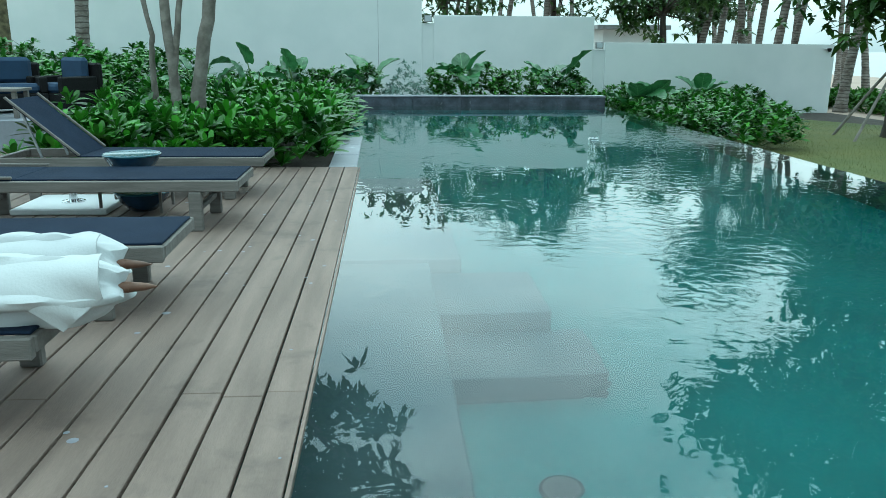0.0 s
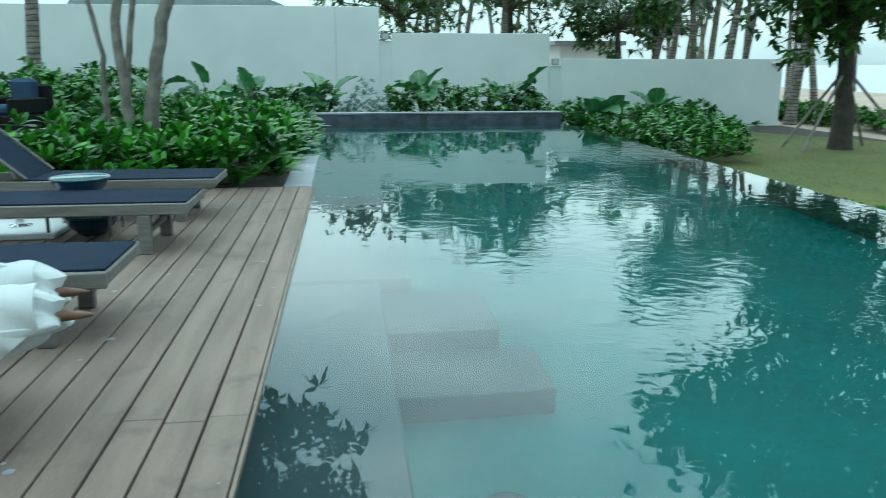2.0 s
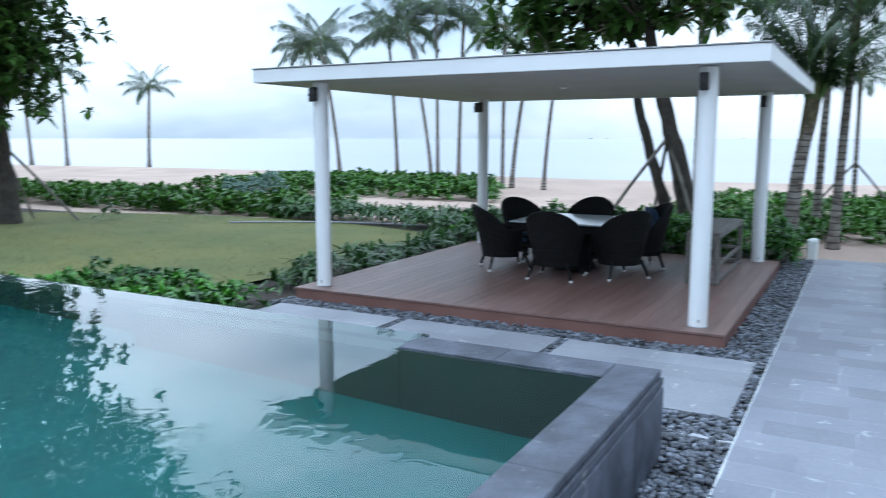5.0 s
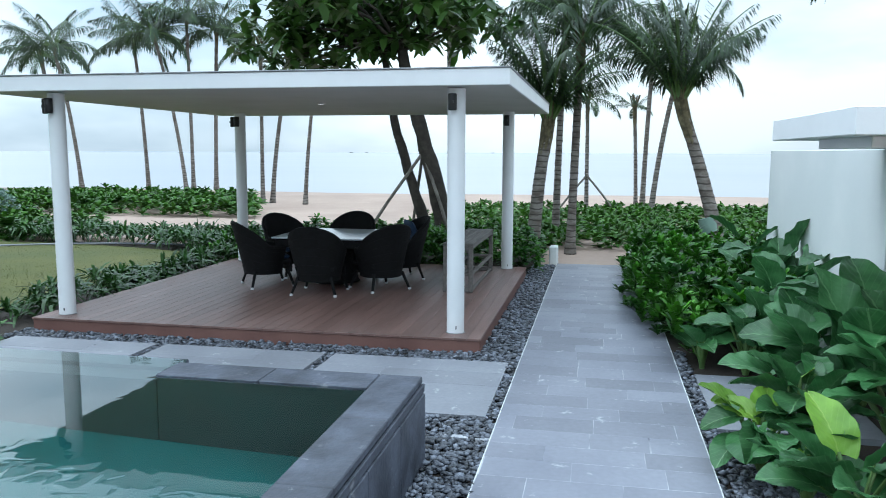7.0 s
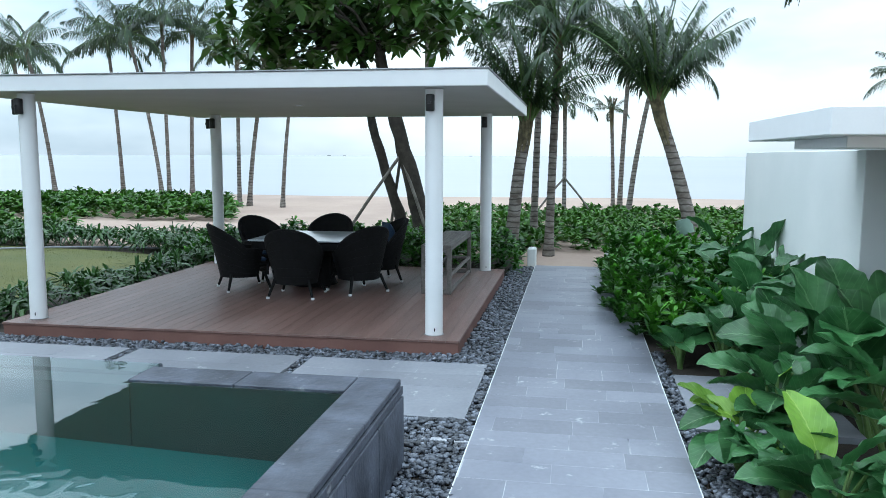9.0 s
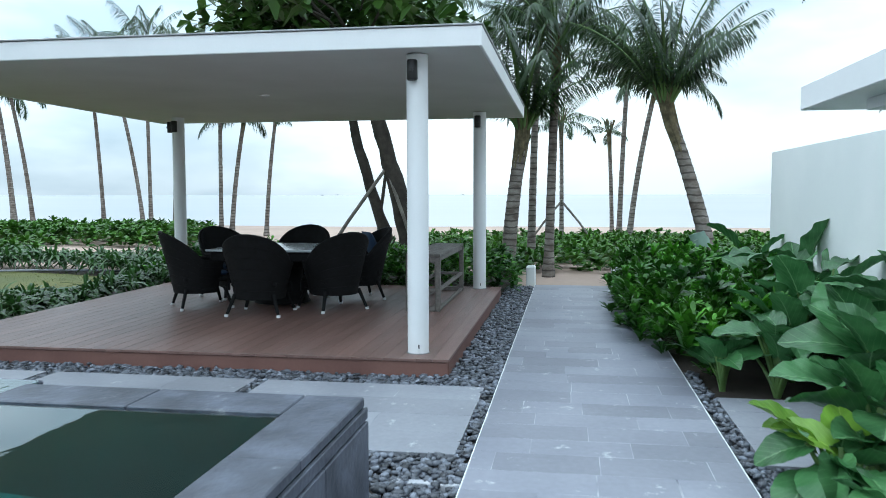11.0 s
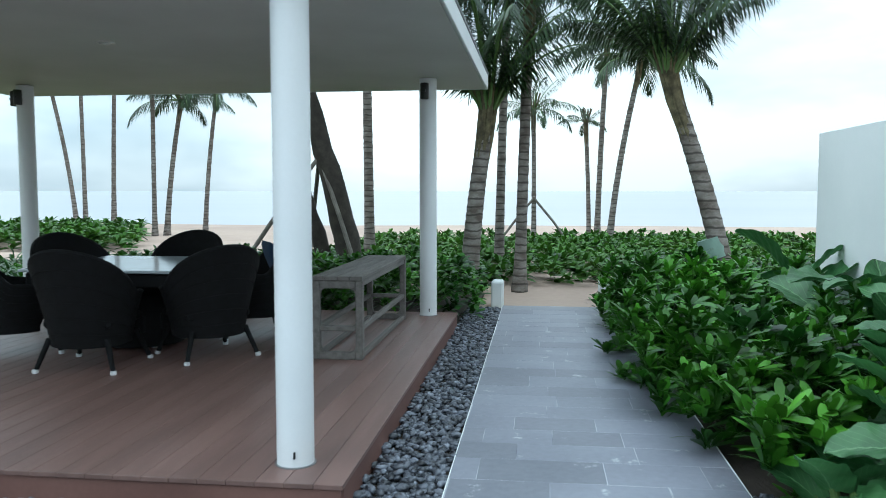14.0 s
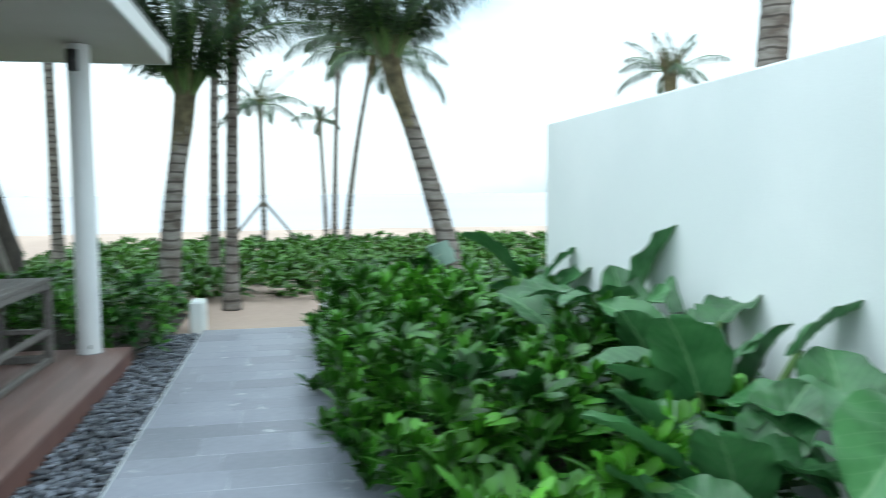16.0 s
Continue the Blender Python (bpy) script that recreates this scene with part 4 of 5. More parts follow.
def parasol(y, z, tip_x, seed, turn):
    r = random.Random(seed)
    c = thing("parasol", (tip_x, y, z), "folded white canvas parasol lying on a lounger", "parasol", "folded parasols", turn=turn)
    ph = [r.uniform(0, 6.28) for _ in range(6)]

    def cloth(u, v):
        a = 2 * math.pi * u
        s = v
        x = -0.13 - 1.75 * s
        rad = (0.075 + 0.065 * min(1, s * 9) ** 0.6) * (1 - 0.35 * max(0.0, s - 0.45))
        rad *= 1 + 0.15 * (1 - 2 * abs(math.sin(2.5 * a + ph[0] + 1.6 * s))) + 0.06 * (1 - 2 * abs(math.sin(3.5 * a + ph[1] + 4 * s))) + 0.05 * math.sin(9 * s + ph[2] + a)
        rad *= 1 + 0.05 * math.sin(23 * s + 5 * a + ph[5]) + 0.05 * math.sin(37 * s - 7 * a + ph[3]) + 0.10 * abs(math.sin(13 * s + 3 * a + ph[4]))
        zz = rad * 0.85 * math.sin(a)
        return (x + 0.03 * math.sin(3 * a + ph[3]), rad * 1.15 * math.cos(a), max(zz, -0.13))

    sh = Shape().grid(cloth, 96, 60, closed=True)
    n = len(sh.v)
    sh.v.append((-0.125, 0, 0.0))
    sh.v.append((-1.93, 0, 0.0))
    for i in range(96):
        sh.f.append((n, (i + 1) % 96, i))
        sh.f.append((n + 1, 60 * 96 + i, 60 * 96 + (i + 1) % 96))
    part("canopy", sh, CANVAS, c, smooth=True)
    part("pole", Shape().tube([(-2.35, 0, -0.01), (-0.1, 0, 0)], 0.022, 12), WOOD_DARK, c, smooth=True)
    fin = Shape().tube([(-0.17, 0, 0), (-0.11, 0, 0), (-0.10, 0, 0), (-0.04, 0, 0), (0.0, 0, 0)], [0.014, 0.015, 0.021, 0.014, 0.003], 14)
    part("finial", fin, WOOD_DARK, c, smooth=True)
    tri = Shape()
    nu = 10
    A, B, C, D = Vector((-0.18, -0.03, 0.140)), Vector((-0.62, -0.10, 0.110)), Vector((-0.30, -0.165, -0.115)), Vector((-0.15, -0.150, 0.010))
    for j in range(nu + 1):
        for i in range(nu + 1):
            u, w = i / nu, j / nu
            p = A.lerp(B, u).lerp(D.lerp(C, u), w)
            tri.v.append((p.x, p.y - 0.16 * w * (1 - w) - 0.012 * math.sin(9 * u + 5 * w + ph[4]) * w, p.z + 0.13 * w * (1 - w) * (1 - 0.4 * u)))
    for j in range(nu):
        for i in range(nu):
            a = j * (nu + 1) + i
            tri.f.append((a, a + 1, a + nu + 2, a + nu + 1))
    k = len(tri.v)
    tri.v.extend([(x, y + 0.006, z - 0.004) for x, y, z in tri.v])
    tri.f.extend([tuple(i + k for i in f[::-1]) for f in list(tri.f)])
    ring = list(range(nu + 1)) + [j * (nu + 1) + nu for j in range(1, nu + 1)] + [nu * (nu + 1) + i for i in range(nu - 1, -1, -1)] + [j * (nu + 1) for j in range(nu - 1, 0, -1)]
    for a, b in zip(ring, ring[1:] + ring[:1]):
        tri.f.append((b, a, a + k, b + k))
    part("flap", tri, CANVAS, c, smooth=True)
    part("tie_band", Shape().tube([cloth(i / 32, 0.5) for i in range(33)], 0.012, 6), CANVAS, c)
    return c


parasol(3.46, DECK_Z + 0.515, -0.27, 3, 1.5)
parasol(3.78, DECK_Z + 0.515, -0.38, 8, -2.0)

st = thing("side_stool", (-1.56, 7.55, DECK_Z), "low weathered teak stool between loungers", "stool")
part("top", Shape().box(-0.27, 0.27, -0.22, 0.22, 0.285, 0.31, 0.005), TEAK, st)
for sx in (-1, 1):
    for sy in (-1, 1):
        part("leg", Shape().box(sx * 0.25 - 0.012, sx * 0.25 + 0.012, sy * 0.2 - 0.012, sy * 0.2 + 0.012, 0, 0.283, 0.003), TEAK, st)
for x, y, z, k in ((-1.58, 7.56, DECK_Z + 0.312, 1.0), (-1.50, 7.50, DECK_Z + 0.002, 0.96)):
    b = thing("bowl", (x, y, z), "dark blue glazed ceramic bowl", "bowl", "lounger bowls")
    part("body", Shape().lathe([(0.10 * k, 0), (0.12 * k, 0.01 * k), (0.20 * k, 0.09 * k), (0.235 * k, 0.16 * k), (0.22 * k, 0.16 * k), (0.185 * k, 0.095 * k), (0.08 * k, 0.03 * k), (0.0, 0.03 * k)], 40), GLAZE, b, smooth=True)
    part("rim", Shape().lathe([(0.222 * k, 0.161 * k), (0.243 * k, 0.163 * k), (0.246 * k, 0.174 * k), (0.236 * k, 0.182 * k), (0.222 * k, 0.176 * k)], 40), GLAZE_RIM, b, "turquoise glazed rim", smooth=True)
ub = thing("umbrella_stand", (-2.15, 7.66, DECK_Z), "white square umbrella stand with a chrome socket", "umbrella stand")
part("plate", Shape().box(-0.40, 0.40, -0.36, 0.36, 0.0, 0.05, 0.01), WHITE_PAINT, ub)
part("socket", Shape().lathe([(0.10, 0.05), (0.10, 0.06), (0.035, 0.075), (0.035, 0.34), (0.0, 0.34)], 24), CHROME, ub, smooth=True)

# lounge set behind the loungers


def sofa(at, turn, width, label):
    c = thing("armchair" if width < 1.2 else "sofa", at, label, "armchair" if width < 1.2 else "sofa", "lounge set", turn=turn)
    w = width / 2
    part("base", Shape().box(-0.38, 0.38, -w, w, 0.06, 0.28, 0.02), WICKER, c)
    part("backrest", Shape().box(-0.42, -0.30, -w, w, 0.282, 0.72, 0.03), WICKER, c)
    for sy in (-1, 1):
        part("arm", Shape().box(-0.298, 0.36, sy * (w - 0.06) - 0.055, sy * (w - 0.06) + 0.055, 0.282, 0.52, 0.02), WICKER, c)
        for sx in (-0.34, 0.34):
            part("leg", Shape().box(sx - 0.025, sx + 0.025, sy * (w - 0.05) - 0.025, sy * (w - 0.05) + 0.025, 0.0, 0.058, 0.004), GREY_METAL, c)
    part("seat_cushion", Shape().box(-0.295, 0.37, -w + 0.118, w - 0.118, 0.285, 0.42, 0.04), CUSHION, c)
    part("back_cushion", Shape().box(-0.295, -0.16, -w + 0.13, w - 0.13, 0.425, 0.80, 0.05), CUSHION, c)
    return c


LZ = DECK_Z + 0.42
solid("lounge_platform", Shape().box(-12.0, -3.75, 11.6, 14.95, 0.2, LZ, 0.01), PAVER_PALE, "raised pale stone terrace under the lounge set", "terrace", kind="structure")
sofa((-5.3, 12.9, LZ), -60, 1.7, "black wicker sofa with blue cushions")
sofa((-4.3, 13.4, LZ), -120, 0.8, "black wicker armchair with blue cushions")
ct = thing("coffee_table", (-4.75, 12.1, LZ), "low weathered teak coffee table", "table")
part("top", Shape().box(-0.4, 0.4, -0.25, 0.25, 0.36, 0.40, 0.006), TEAK, ct)
for sx in (-1, 1):
    for sy in (-1, 1):
        part("leg", Shape().box(sx * 0.34 - 0.03, sx * 0.34 + 0.03, sy * 0.19 - 0.03, sy * 0.19 + 0.03, 0, 0.358, 0.005), TEAK, ct)
solid("timber_post", Shape().tube([(-8.0, 20, 0.3), (-8.02, 20, 4.6)], 0.13, 16), FROND_DRY, "round brown timber post beside the wall", "post", smooth=True)

# ---- planting ----
hedge("shrub_bed", (8.3, 15.7, -2.55, -0.42), -0.05, 0.74, 90, 0.19, 0.056, LEAF, "dense glossy green shrubs along the stone path", 11, per=15, low=0.35, high=1.45, droop=0.22, ragged=0.55, shape=lambda x, y: (x > 8.80 - 0.75 * np.minimum(y + 1.0, 0.0)) & (y < -0.77 + np.clip((x - 10.2) * 0.3, 0, 0.30) + 0.10 * np.sin(x * 3.1 + 1) + 0.05 * np.sin(x * 7.7)))
hedge("shrub_hedge", (14.2, 16.3, 0.85, 7.2), -0.05, 0.72, 60, 0.19, 0.055, LEAF, "dense green shrubs behind the pavilion", 12)
hedge("lily_border", (9.2, 15.2, 6.45, 7.35), -0.05, 0.42, 34, 0.50, 0.05, LEAF_LILY, "strap-leaved lilies edging the pavilion deck", 13, per=11, droop=0.75, low=0.5, high=1.4, layers=1)
hedge("lily_border", (14.8, 18.2, 7.0, 13.6), -0.05, 0.45, 22, 0.52, 0.055, LEAF_LILY, "strap-leaved lilies beyond the lawn", 14, per=11, droop=0.75, low=0.5, high=1.4, layers=1, shape=lambda x, y: x > np.array([lawn_edge(t) for t in y]) + 0.1)
hedge("shrub_border", (6.35, 8.5, 6.3, 10.2), -0.05, 0.40, 55, 0.16, 0.055, LEAF, "low green shrubs below the pool's spilling edge", 15, shape=lambda x, y: (x < 8.4) & (y < 10.2 - (x - 6.35) * 0.6))
hedge("shrub_border", (6.45, 12.4, 15.2, 25.8), -0.05, 0.86, 28, 0.25, 0.075, LEAF, "green shrubs between the pool and the low wall", 16, shape=lambda x, y: (x < 8.9 + (y - 15.2) * 0.32) & (x > 6.5 + (y - 19.0) * 0.05))
hedge("silver_bush", (18.6, 21.0, 15.5, 18.0), -0.1, 0.95, 60, 0.16, 0.05, LEAF_GREY, "round silvery green bush by the lawn", 17, category="bush", shape=lambda x, y: (x - 19.8) ** 2 + (y - 16.7) ** 2 < 1.3)
hedge("dune_planting", (16.8, 20.5, 13.0, 36.0), -0.1, 0.60, 18, 0.32, 0.11, LEAF_LOW, "broad bed of green beach creeper beyond the lawn", 18, category="shrubs", shape=lambda x, y: x > 17.0 - 0.55 * np.maximum(0, y - 15))
hedge("dune_planting", (24.5, 33.0, 9.0, 25.0), -0.05, 0.55, 11, 0.34, 0.12, LEAF_LOW, "green beach creeper on the sand", 19, category="shrubs", shape=lambda x, y: y > 10.5 + (x - 24.5) * 0.5)
hedge("dune_planting", (18.2, 30.0, -8.0, 5.2), -0.1, 0.42, 15, 0.26, 0.09, LEAF_LOW, "low green beach creeper across the path's end", 20, category="shrubs")
hedge("shrub_border", (15.8, 18.2, -6.5, -1.0), -0.05, 0.62, 34, 0.20, 0.06, LEAF, "green shrubs beside the sandy opening", 21)
hedge("shrub_border", (16.4, 18.2, 1.0, 6.5), -0.05, 0.62, 34, 0.20, 0.06, LEAF, "green shrubs behind the pavilion hedge", 22)
hedge("planter_shrubs", (-4.6, 0.14, 9.80, 18.6), 0.45, 0.74, 38, 0.32, 0.080, LEAF, "dense green shrubs in the bed beside the pool", 23, shape=lambda x, y: (x > -3.7) & ((x < -0.04) | (y > 13.4)), per=12, low=0.35, high=1.4, droop=0.28)
hedge("planter_shrubs", (-12.0, -4.0, 15.0, 25.5), 0.40, 1.45, 20, 0.26, 0.075, LEAF, "green shrubs below the tall boundary wall", 24)
hedge("wall_shrubs", (-4.0, 6.3, 21.1, 23.2), 0.30, 1.15, 42, 0.22, 0.065, LEAF, "clipped green shrubs behind the pool kerb", 25, shape=lambda x, y: (x < 0.6) | (x > 1.9))
hedge("silver_bush", (0.55, 2.0, 21.1, 22.6), 0.30, 1.2, 90, 0.16, 0.03, LEAF_GREY, "soft silvery green bush behind the pool kerb", 26, category="bush")


def big_leaf_mesh(name, mat, seed, wavy=0.05):
    """A broad oval leaf with a crinkled rim, one metre long, its stalk joining at the origin, tip towards +x."""
    r = random.Random(seed)
    ph = r.uniform(0, 6)
    nu, nv = 30, 14

    def fn(u, v):
        s = u
        t = 2 * v - 1
        half = 0.40 * math.sin(math.pi * min(1.0, 0.07 + 0.93 * s) ** 0.86) ** 0.6 * (1.0 + 0.025 * math.sin(23 * s + ph)) + 0.006
        x = s - 0.13 * abs(t) ** 1.4 * (1 - s) ** 2 + 0.04 * s * abs(t)
        y = half * t
        crinkle = wavy * math.sin(19 * s + ph + 2 * t) * abs(t) ** 2 + 0.009 * math.cos(40 * s - 12 * abs(t)) * (1 - abs(t) * 0.3)
        z = 0.13 * abs(t) ** 1.3 * half / 0.40 + 0.20 * s - 0.34 * s * s + crinkle
        return (x, y, z)

    sh = Shape().grid(fn, nu, nv)
    me = sh.mesh(name, mat)
    me.shade_smooth()
    return me


EARS = [big_leaf_mesh("leaf", LEAF_BIG, k, 0.014 + 0.007 * k) for k in range(4)]
EAR_BRIGHT = big_leaf_mesh("leaf", LEAF_BRIGHT, 9, 0.02)
STALK_MESH = Shape().tube([(0, 0, 0), (0.05, 0, 0.35), (0.12, 0, 0.7), (0.20, 0, 1.0)], [0.026, 0.02, 0.016, 0.012], 8).mesh("stalk", STALK, True)


def elephant_ear(at, size, seed, n=8, height=0.8, upright=0.0, bright=0):
    """A clump of large crinkled leaves on arching stalks."""
    r = random.Random(seed)
    c = thing("elephant_ear_plant", at, "broad-leaved garden plant with crinkled green leaves on stalks", "plant", "elephant ear plants")
    for k in range(n):
        a = 360 * k / n + r.uniform(-22, 22)
        hgt = height * r.uniform(0.55, 1.05)
        out = height * r.uniform(0.15, 0.42)
        st_ob = part("stalk", STALK_MESH, STALK, c)
        st_ob.matrix_basis = pose(0, 0, 0, 0, 0, a) @ Matrix.Diagonal((out / 0.20, 1, hgt, 1))
        lf = part("leaf", EAR_BRIGHT if k < bright else EARS[r.randrange(4)], LEAF_BIG, c, "bright yellow-green young leaf" if k < bright else "")
        sc = size * r.uniform(0.75, 1.15)
        tilt = r.uniform(-58, 22) - upright * r.uniform(10, 45)
        m = pose(0, 0, 0, 0, 0, a) @ Matrix.Translation((out, 0, hgt - 0.01)) @ pose(0, 0, 0, r.uniform(-28, 28), tilt, r.uniform(-30, 30))
        lf.matrix_basis = m @ Matrix.Diagonal((sc, sc, sc, 1))
    return c


for i, (x, y, z, sz, h, up, n, br) in enumerate([
        (6.6, -1.5, -0.05, 0.36, 0.55, 0.0, 18, 1), (7.5, -1.85, -0.05, 0.46, 0.72, 0.1, 14, 0), (8.65, -1.5, -0.05, 0.33, 0.52, 0.0, 16, 0), (9.2, -1.75, -0.05, 0.34, 0.58, 0.1, 16, 0), (9.0, -2.25, -0.05, 0.44, 0.80, 0.3, 12, 0), (9.9, -2.15, -0.05, 0.42, 0.80, 0.2, 12, 0), (11.1, -2.4, -0.05, 0.46, 0.85, 0.7, 6, 0),
        (7.0, -2.25, -0.05, 0.80, 0.80, 0.5, 9, 0), (10.4, -2.35, -0.05, 0.44, 0.85, 0.5, 7, 0), (11.7, -2.35, -0.05, 0.5, 0.85, 0.7, 6, 0), (13.0, -2.3, -0.05, 0.5, 0.8, 0.7, 6, 0), (6.2, -1.18, -0.05, 0.30, 0.40, 0.0, 16, 4), (5.75, -1.35, -0.05, 0.28, 0.36, 0.0, 14, 2), (8.8, -1.12, -0.05, 0.28, 0.36, 0.0, 9, 0), (5.35, -1.5, -0.05, 0.36, 0.44, 0.0, 14, 2), (5.1, -2.1, -0.05, 0.44, 0.62, 0.0, 12, 0), (6.2, -2.1, -0.05, 0.46, 0.75, 0.1, 14, 0), (7.9, -2.3, -0.05, 0.5, 0.95, 0.3, 9, 0),
        (-1.6, 22.0, 0.3, 0.6, 1.15, 0.2, 7, 0), (0.2, 22.4, 0.3, 0.75, 1.05, 0.3, 7, 0), (2.9, 22.4, 0.3, 0.7, 1.05, 0.3, 8, 0), (5.4, 22.4, 0.3, 0.72, 1.05, 0.3, 8, 0), (7.25, 20.7, -0.05, 0.75, 0.85, 0.4, 8, 0),
        (8.6, 23.4, -0.05, 0.6, 0.85, 0.4, 7, 0), (10.4, 24.6, -0.05, 0.6, 0.9, 0.4, 7, 0), (-3.4, 18.6, 0.4, 0.55, 1.15, 0.5, 6, 0), (-2.2, 18.8, 0.4, 0.55, 1.2, 0.5, 6, 0)]):
    elephant_ear((x, y, z), sz, 40 + i, n, h, up, br)

# ---- palms and trees ----


def palm(base, top, r0, r1, crown, fronds, seed, label, droop=0.85, bend=0.25, leaflet=0.42, skirt=0.0, neck=0.75, rise=1.25):
    """A coconut palm: ringed, bent trunk from base to top and a crown of pinnate fronds."""
    r = random.Random(seed)
    rng = np.random.default_rng(seed)
    c = thing("palm_tree", base, label, "palm tree", "coconut palms")
    b, t = Vector((0, 0, 0)), Vector(top) - Vector(base)
    side = Vector((t.x, t.y, 0)) * bend
    n = 44
    pts, rad = [], []
    for i in range(n + 1):
        s = i / n
        p = b.lerp(t, s) - side * (4 * s * (1 - s)) * 0.5
        flare = 1 + 0.55 * math.exp(-s * 16)
        pts.append(p)
        rad.append((r0 + (r1 - r0) * s) * flare * (1.03 if i % 2 else 0.97))
    part("trunk", Shape().tube([p - Vector((0, 0, 0.25)) if i == 0 else p for i, p in enumerate(pts)], rad, 14), PALM_BARK, c, smooth=True)
    sheath = Shape()
    for k in range(13):
        a = k * 2.4 + r.uniform(-0.3, 0.3)
        d = Vector((math.cos(a), math.sin(a), 0))
        low = pts[int(n * (1 - neck / max(neck + 0.2, t.length)))]
        low = low.lerp(t, r.uniform(0.0, 0.5))
        sheath.tube([low + d * r1 * 0.75, low.lerp(t, 0.6) + d * r1 * 0.85, t + d * r1 * 1.0 + Vector((0, 0, 0.1)), t + d * (r1 * 1.3 + 0.12) + Vector((0, 0, 0.55))], [r1 * 0.35, r1 * 0.42, r1 * 0.34, 0.014], 6)
    part("leaf_base", sheath, FROND_DRY, c, "brown fibrous leaf bases", smooth=True)
    vs, qs, k0 = [], [], 0
    ribs = Shape()
    for f in range(fronds):
        a = f * 2.39996 + r.uniform(-0.25, 0.25)
        age = f / fronds
        lift = rise - (1.35 + skirt) * age + r.uniform(-0.12, 0.12)
        ln = crown * r.uniform(0.82, 1.1)
        m = 32
        s = np.linspace(0, 1, m)
        ang = lift - droop * (0.55 + 0.7 * age) * s ** 1.5 * 1.5
        dr = np.concatenate([[0], np.cumsum(np.cos(ang[:-1]) * ln / (m - 1))])
        dz = np.concatenate([[0], np.cumsum(np.sin(ang[:-1]) * ln / (m - 1))])
        cx, cy = math.cos(a), math.sin(a)
        P = np.stack([t.x + cx * (dr + r1), t.y + cy * (dr + r1), t.z + 0.1 + dz], 1)
        ribs.tube([tuple(p) for p in P[::3]], [0.028 * (1 - 0.85 * q) * crown / 2.6 + 0.004 for q in s[::3]], 5, caps=False)
        for sgn in (-1, 1):
            idx = np.arange(5, m)
            rep = np.repeat(idx, 2)
            off = np.tile([0.0, 0.5], len(idx))
            rep2 = np.minimum(rep + 1, m - 1)
            base_p = P[rep] * (1 - off[:, None]) + P[rep2] * off[:, None]
            q = s[rep]
            yaw = a + sgn * (1.15 - 0.65 * q) + rng.normal(0, 0.10, len(rep))
            le = leaflet * crown / 2.0 * np.sin(np.pi * np.clip(q * 0.88 + 0.10, 0, 1)) ** 0.6 * rng.uniform(0.8, 1.12, len(rep))
            pit = ang[rep] * 0.55 - 0.25 + rng.normal(0, 0.12, len(rep))
            v, qd = leaf_strips(base_p, yaw, pit, le, np.full(len(rep), 0.030 * crown / 2.2), np.full(len(rep), 0.72), seg=2)
            vs.append(v)
            qs.append(qd + k0)
            k0 += len(v)
    part("crown", quad_mesh("crown", np.concatenate(vs), np.concatenate(qs), FROND), FROND, c)
    part("frond_rib", ribs, STALK, c, smooth=True)
    return c


PL = "coconut palm with a ringed grey trunk on the beach side"
palm((15.95, -2.35, -0.05), (16.1, -1.5, 2.95), 0.140, 0.100, 2.05, 26, 1, "leaning coconut palm with a dense feathery crown", droop=0.55, bend=0.15, skirt=-0.75, leaflet=0.42, neck=0.85, rise=1.5)
palm((17.3, 1.25, -0.05), (17.5, 0.98, 2.65), 0.145, 0.110, 2.2, 30, 2, "coconut palm with dark hanging fronds", droop=0.7, bend=0.3, skirt=-0.85, leaflet=0.42, neck=0.8, rise=1.55)
palm((17.6, 0.48, -0.05), (17.9, 0.36, 4.3), 0.090, 0.078, 1.8, 22, 3, "slim coconut palm at the path's end", droop=0.75, bend=0.1, skirt=-0.45, leaflet=0.45, rise=1.4)
palm((22.8, 4.0, -0.1), (22.95, 4.1, 5.9), 0.115, 0.095, 2.2, 16, 35, PL)
palm((20.5, 0.95, -0.1), (20.8, 0.8, 5.6), 0.090, 0.070, 2.4, 16, 4, PL)
palm((28.0, 0.32, -0.1), (28.3, 0.36, 3.75), 0.072, 0.060, 1.35, 13, 5, PL)
palm((31.0, -1.68, -0.1), (31.3, -1.95, 6.0), 0.093, 0.076, 2.2, 14, 6, PL)
palm((32.2, -1.5, -0.1), (32.2, -1.35, 3.7), 0.076, 0.068, 0.9, 9, 33, PL)
palm((28.0, -1.8, -0.1), (28.3, -2.65, 5.1), 0.093, 0.072, 2.2, 16, 7, PL)
palm((31.5, 11.75, -0.1), (31.8, 11.35, 4.9), 0.085, 0.064, 1.7, 13, 8, PL)
palm((32.0, 13.4, -0.1), (32.3, 12.9, 4.6), 0.098, 0.076, 1.9, 15, 9, PL)
palm((31.7, 13.7, -0.1), (31.6, 13.6, 6.2), 0.085, 0.068, 2.0, 15, 10, PL)
palm((42.0, 21.1, -0.15), (42.2, 20.9, 8.6), 0.115, 0.094, 3.0, 16, 11, PL)
palm((39.8, 21.7, -0.1), (39.6, 23.2, 8.2), 0.101, 0.079, 3.0, 16, 12, PL)
palm((40.2, 21.5, -0.1), (40.4, 21.7, 9.0), 0.101, 0.079, 3.0, 16, 13, PL)
palm((42.0, 25.3, -0.15), (42.2, 26.0, 8.2), 0.108, 0.086, 3.0, 16, 14, PL)
palm((42.0, 29.6, -0.15), (42.3, 31.2, 8.0), 0.115, 0.094, 3.2, 16, 34, PL)
palm((52.0, 38.5, -0.6), (52.5, 40.0, 8.8), 0.195, 0.135, 3.6, 16, 15, PL, droop=1.2)
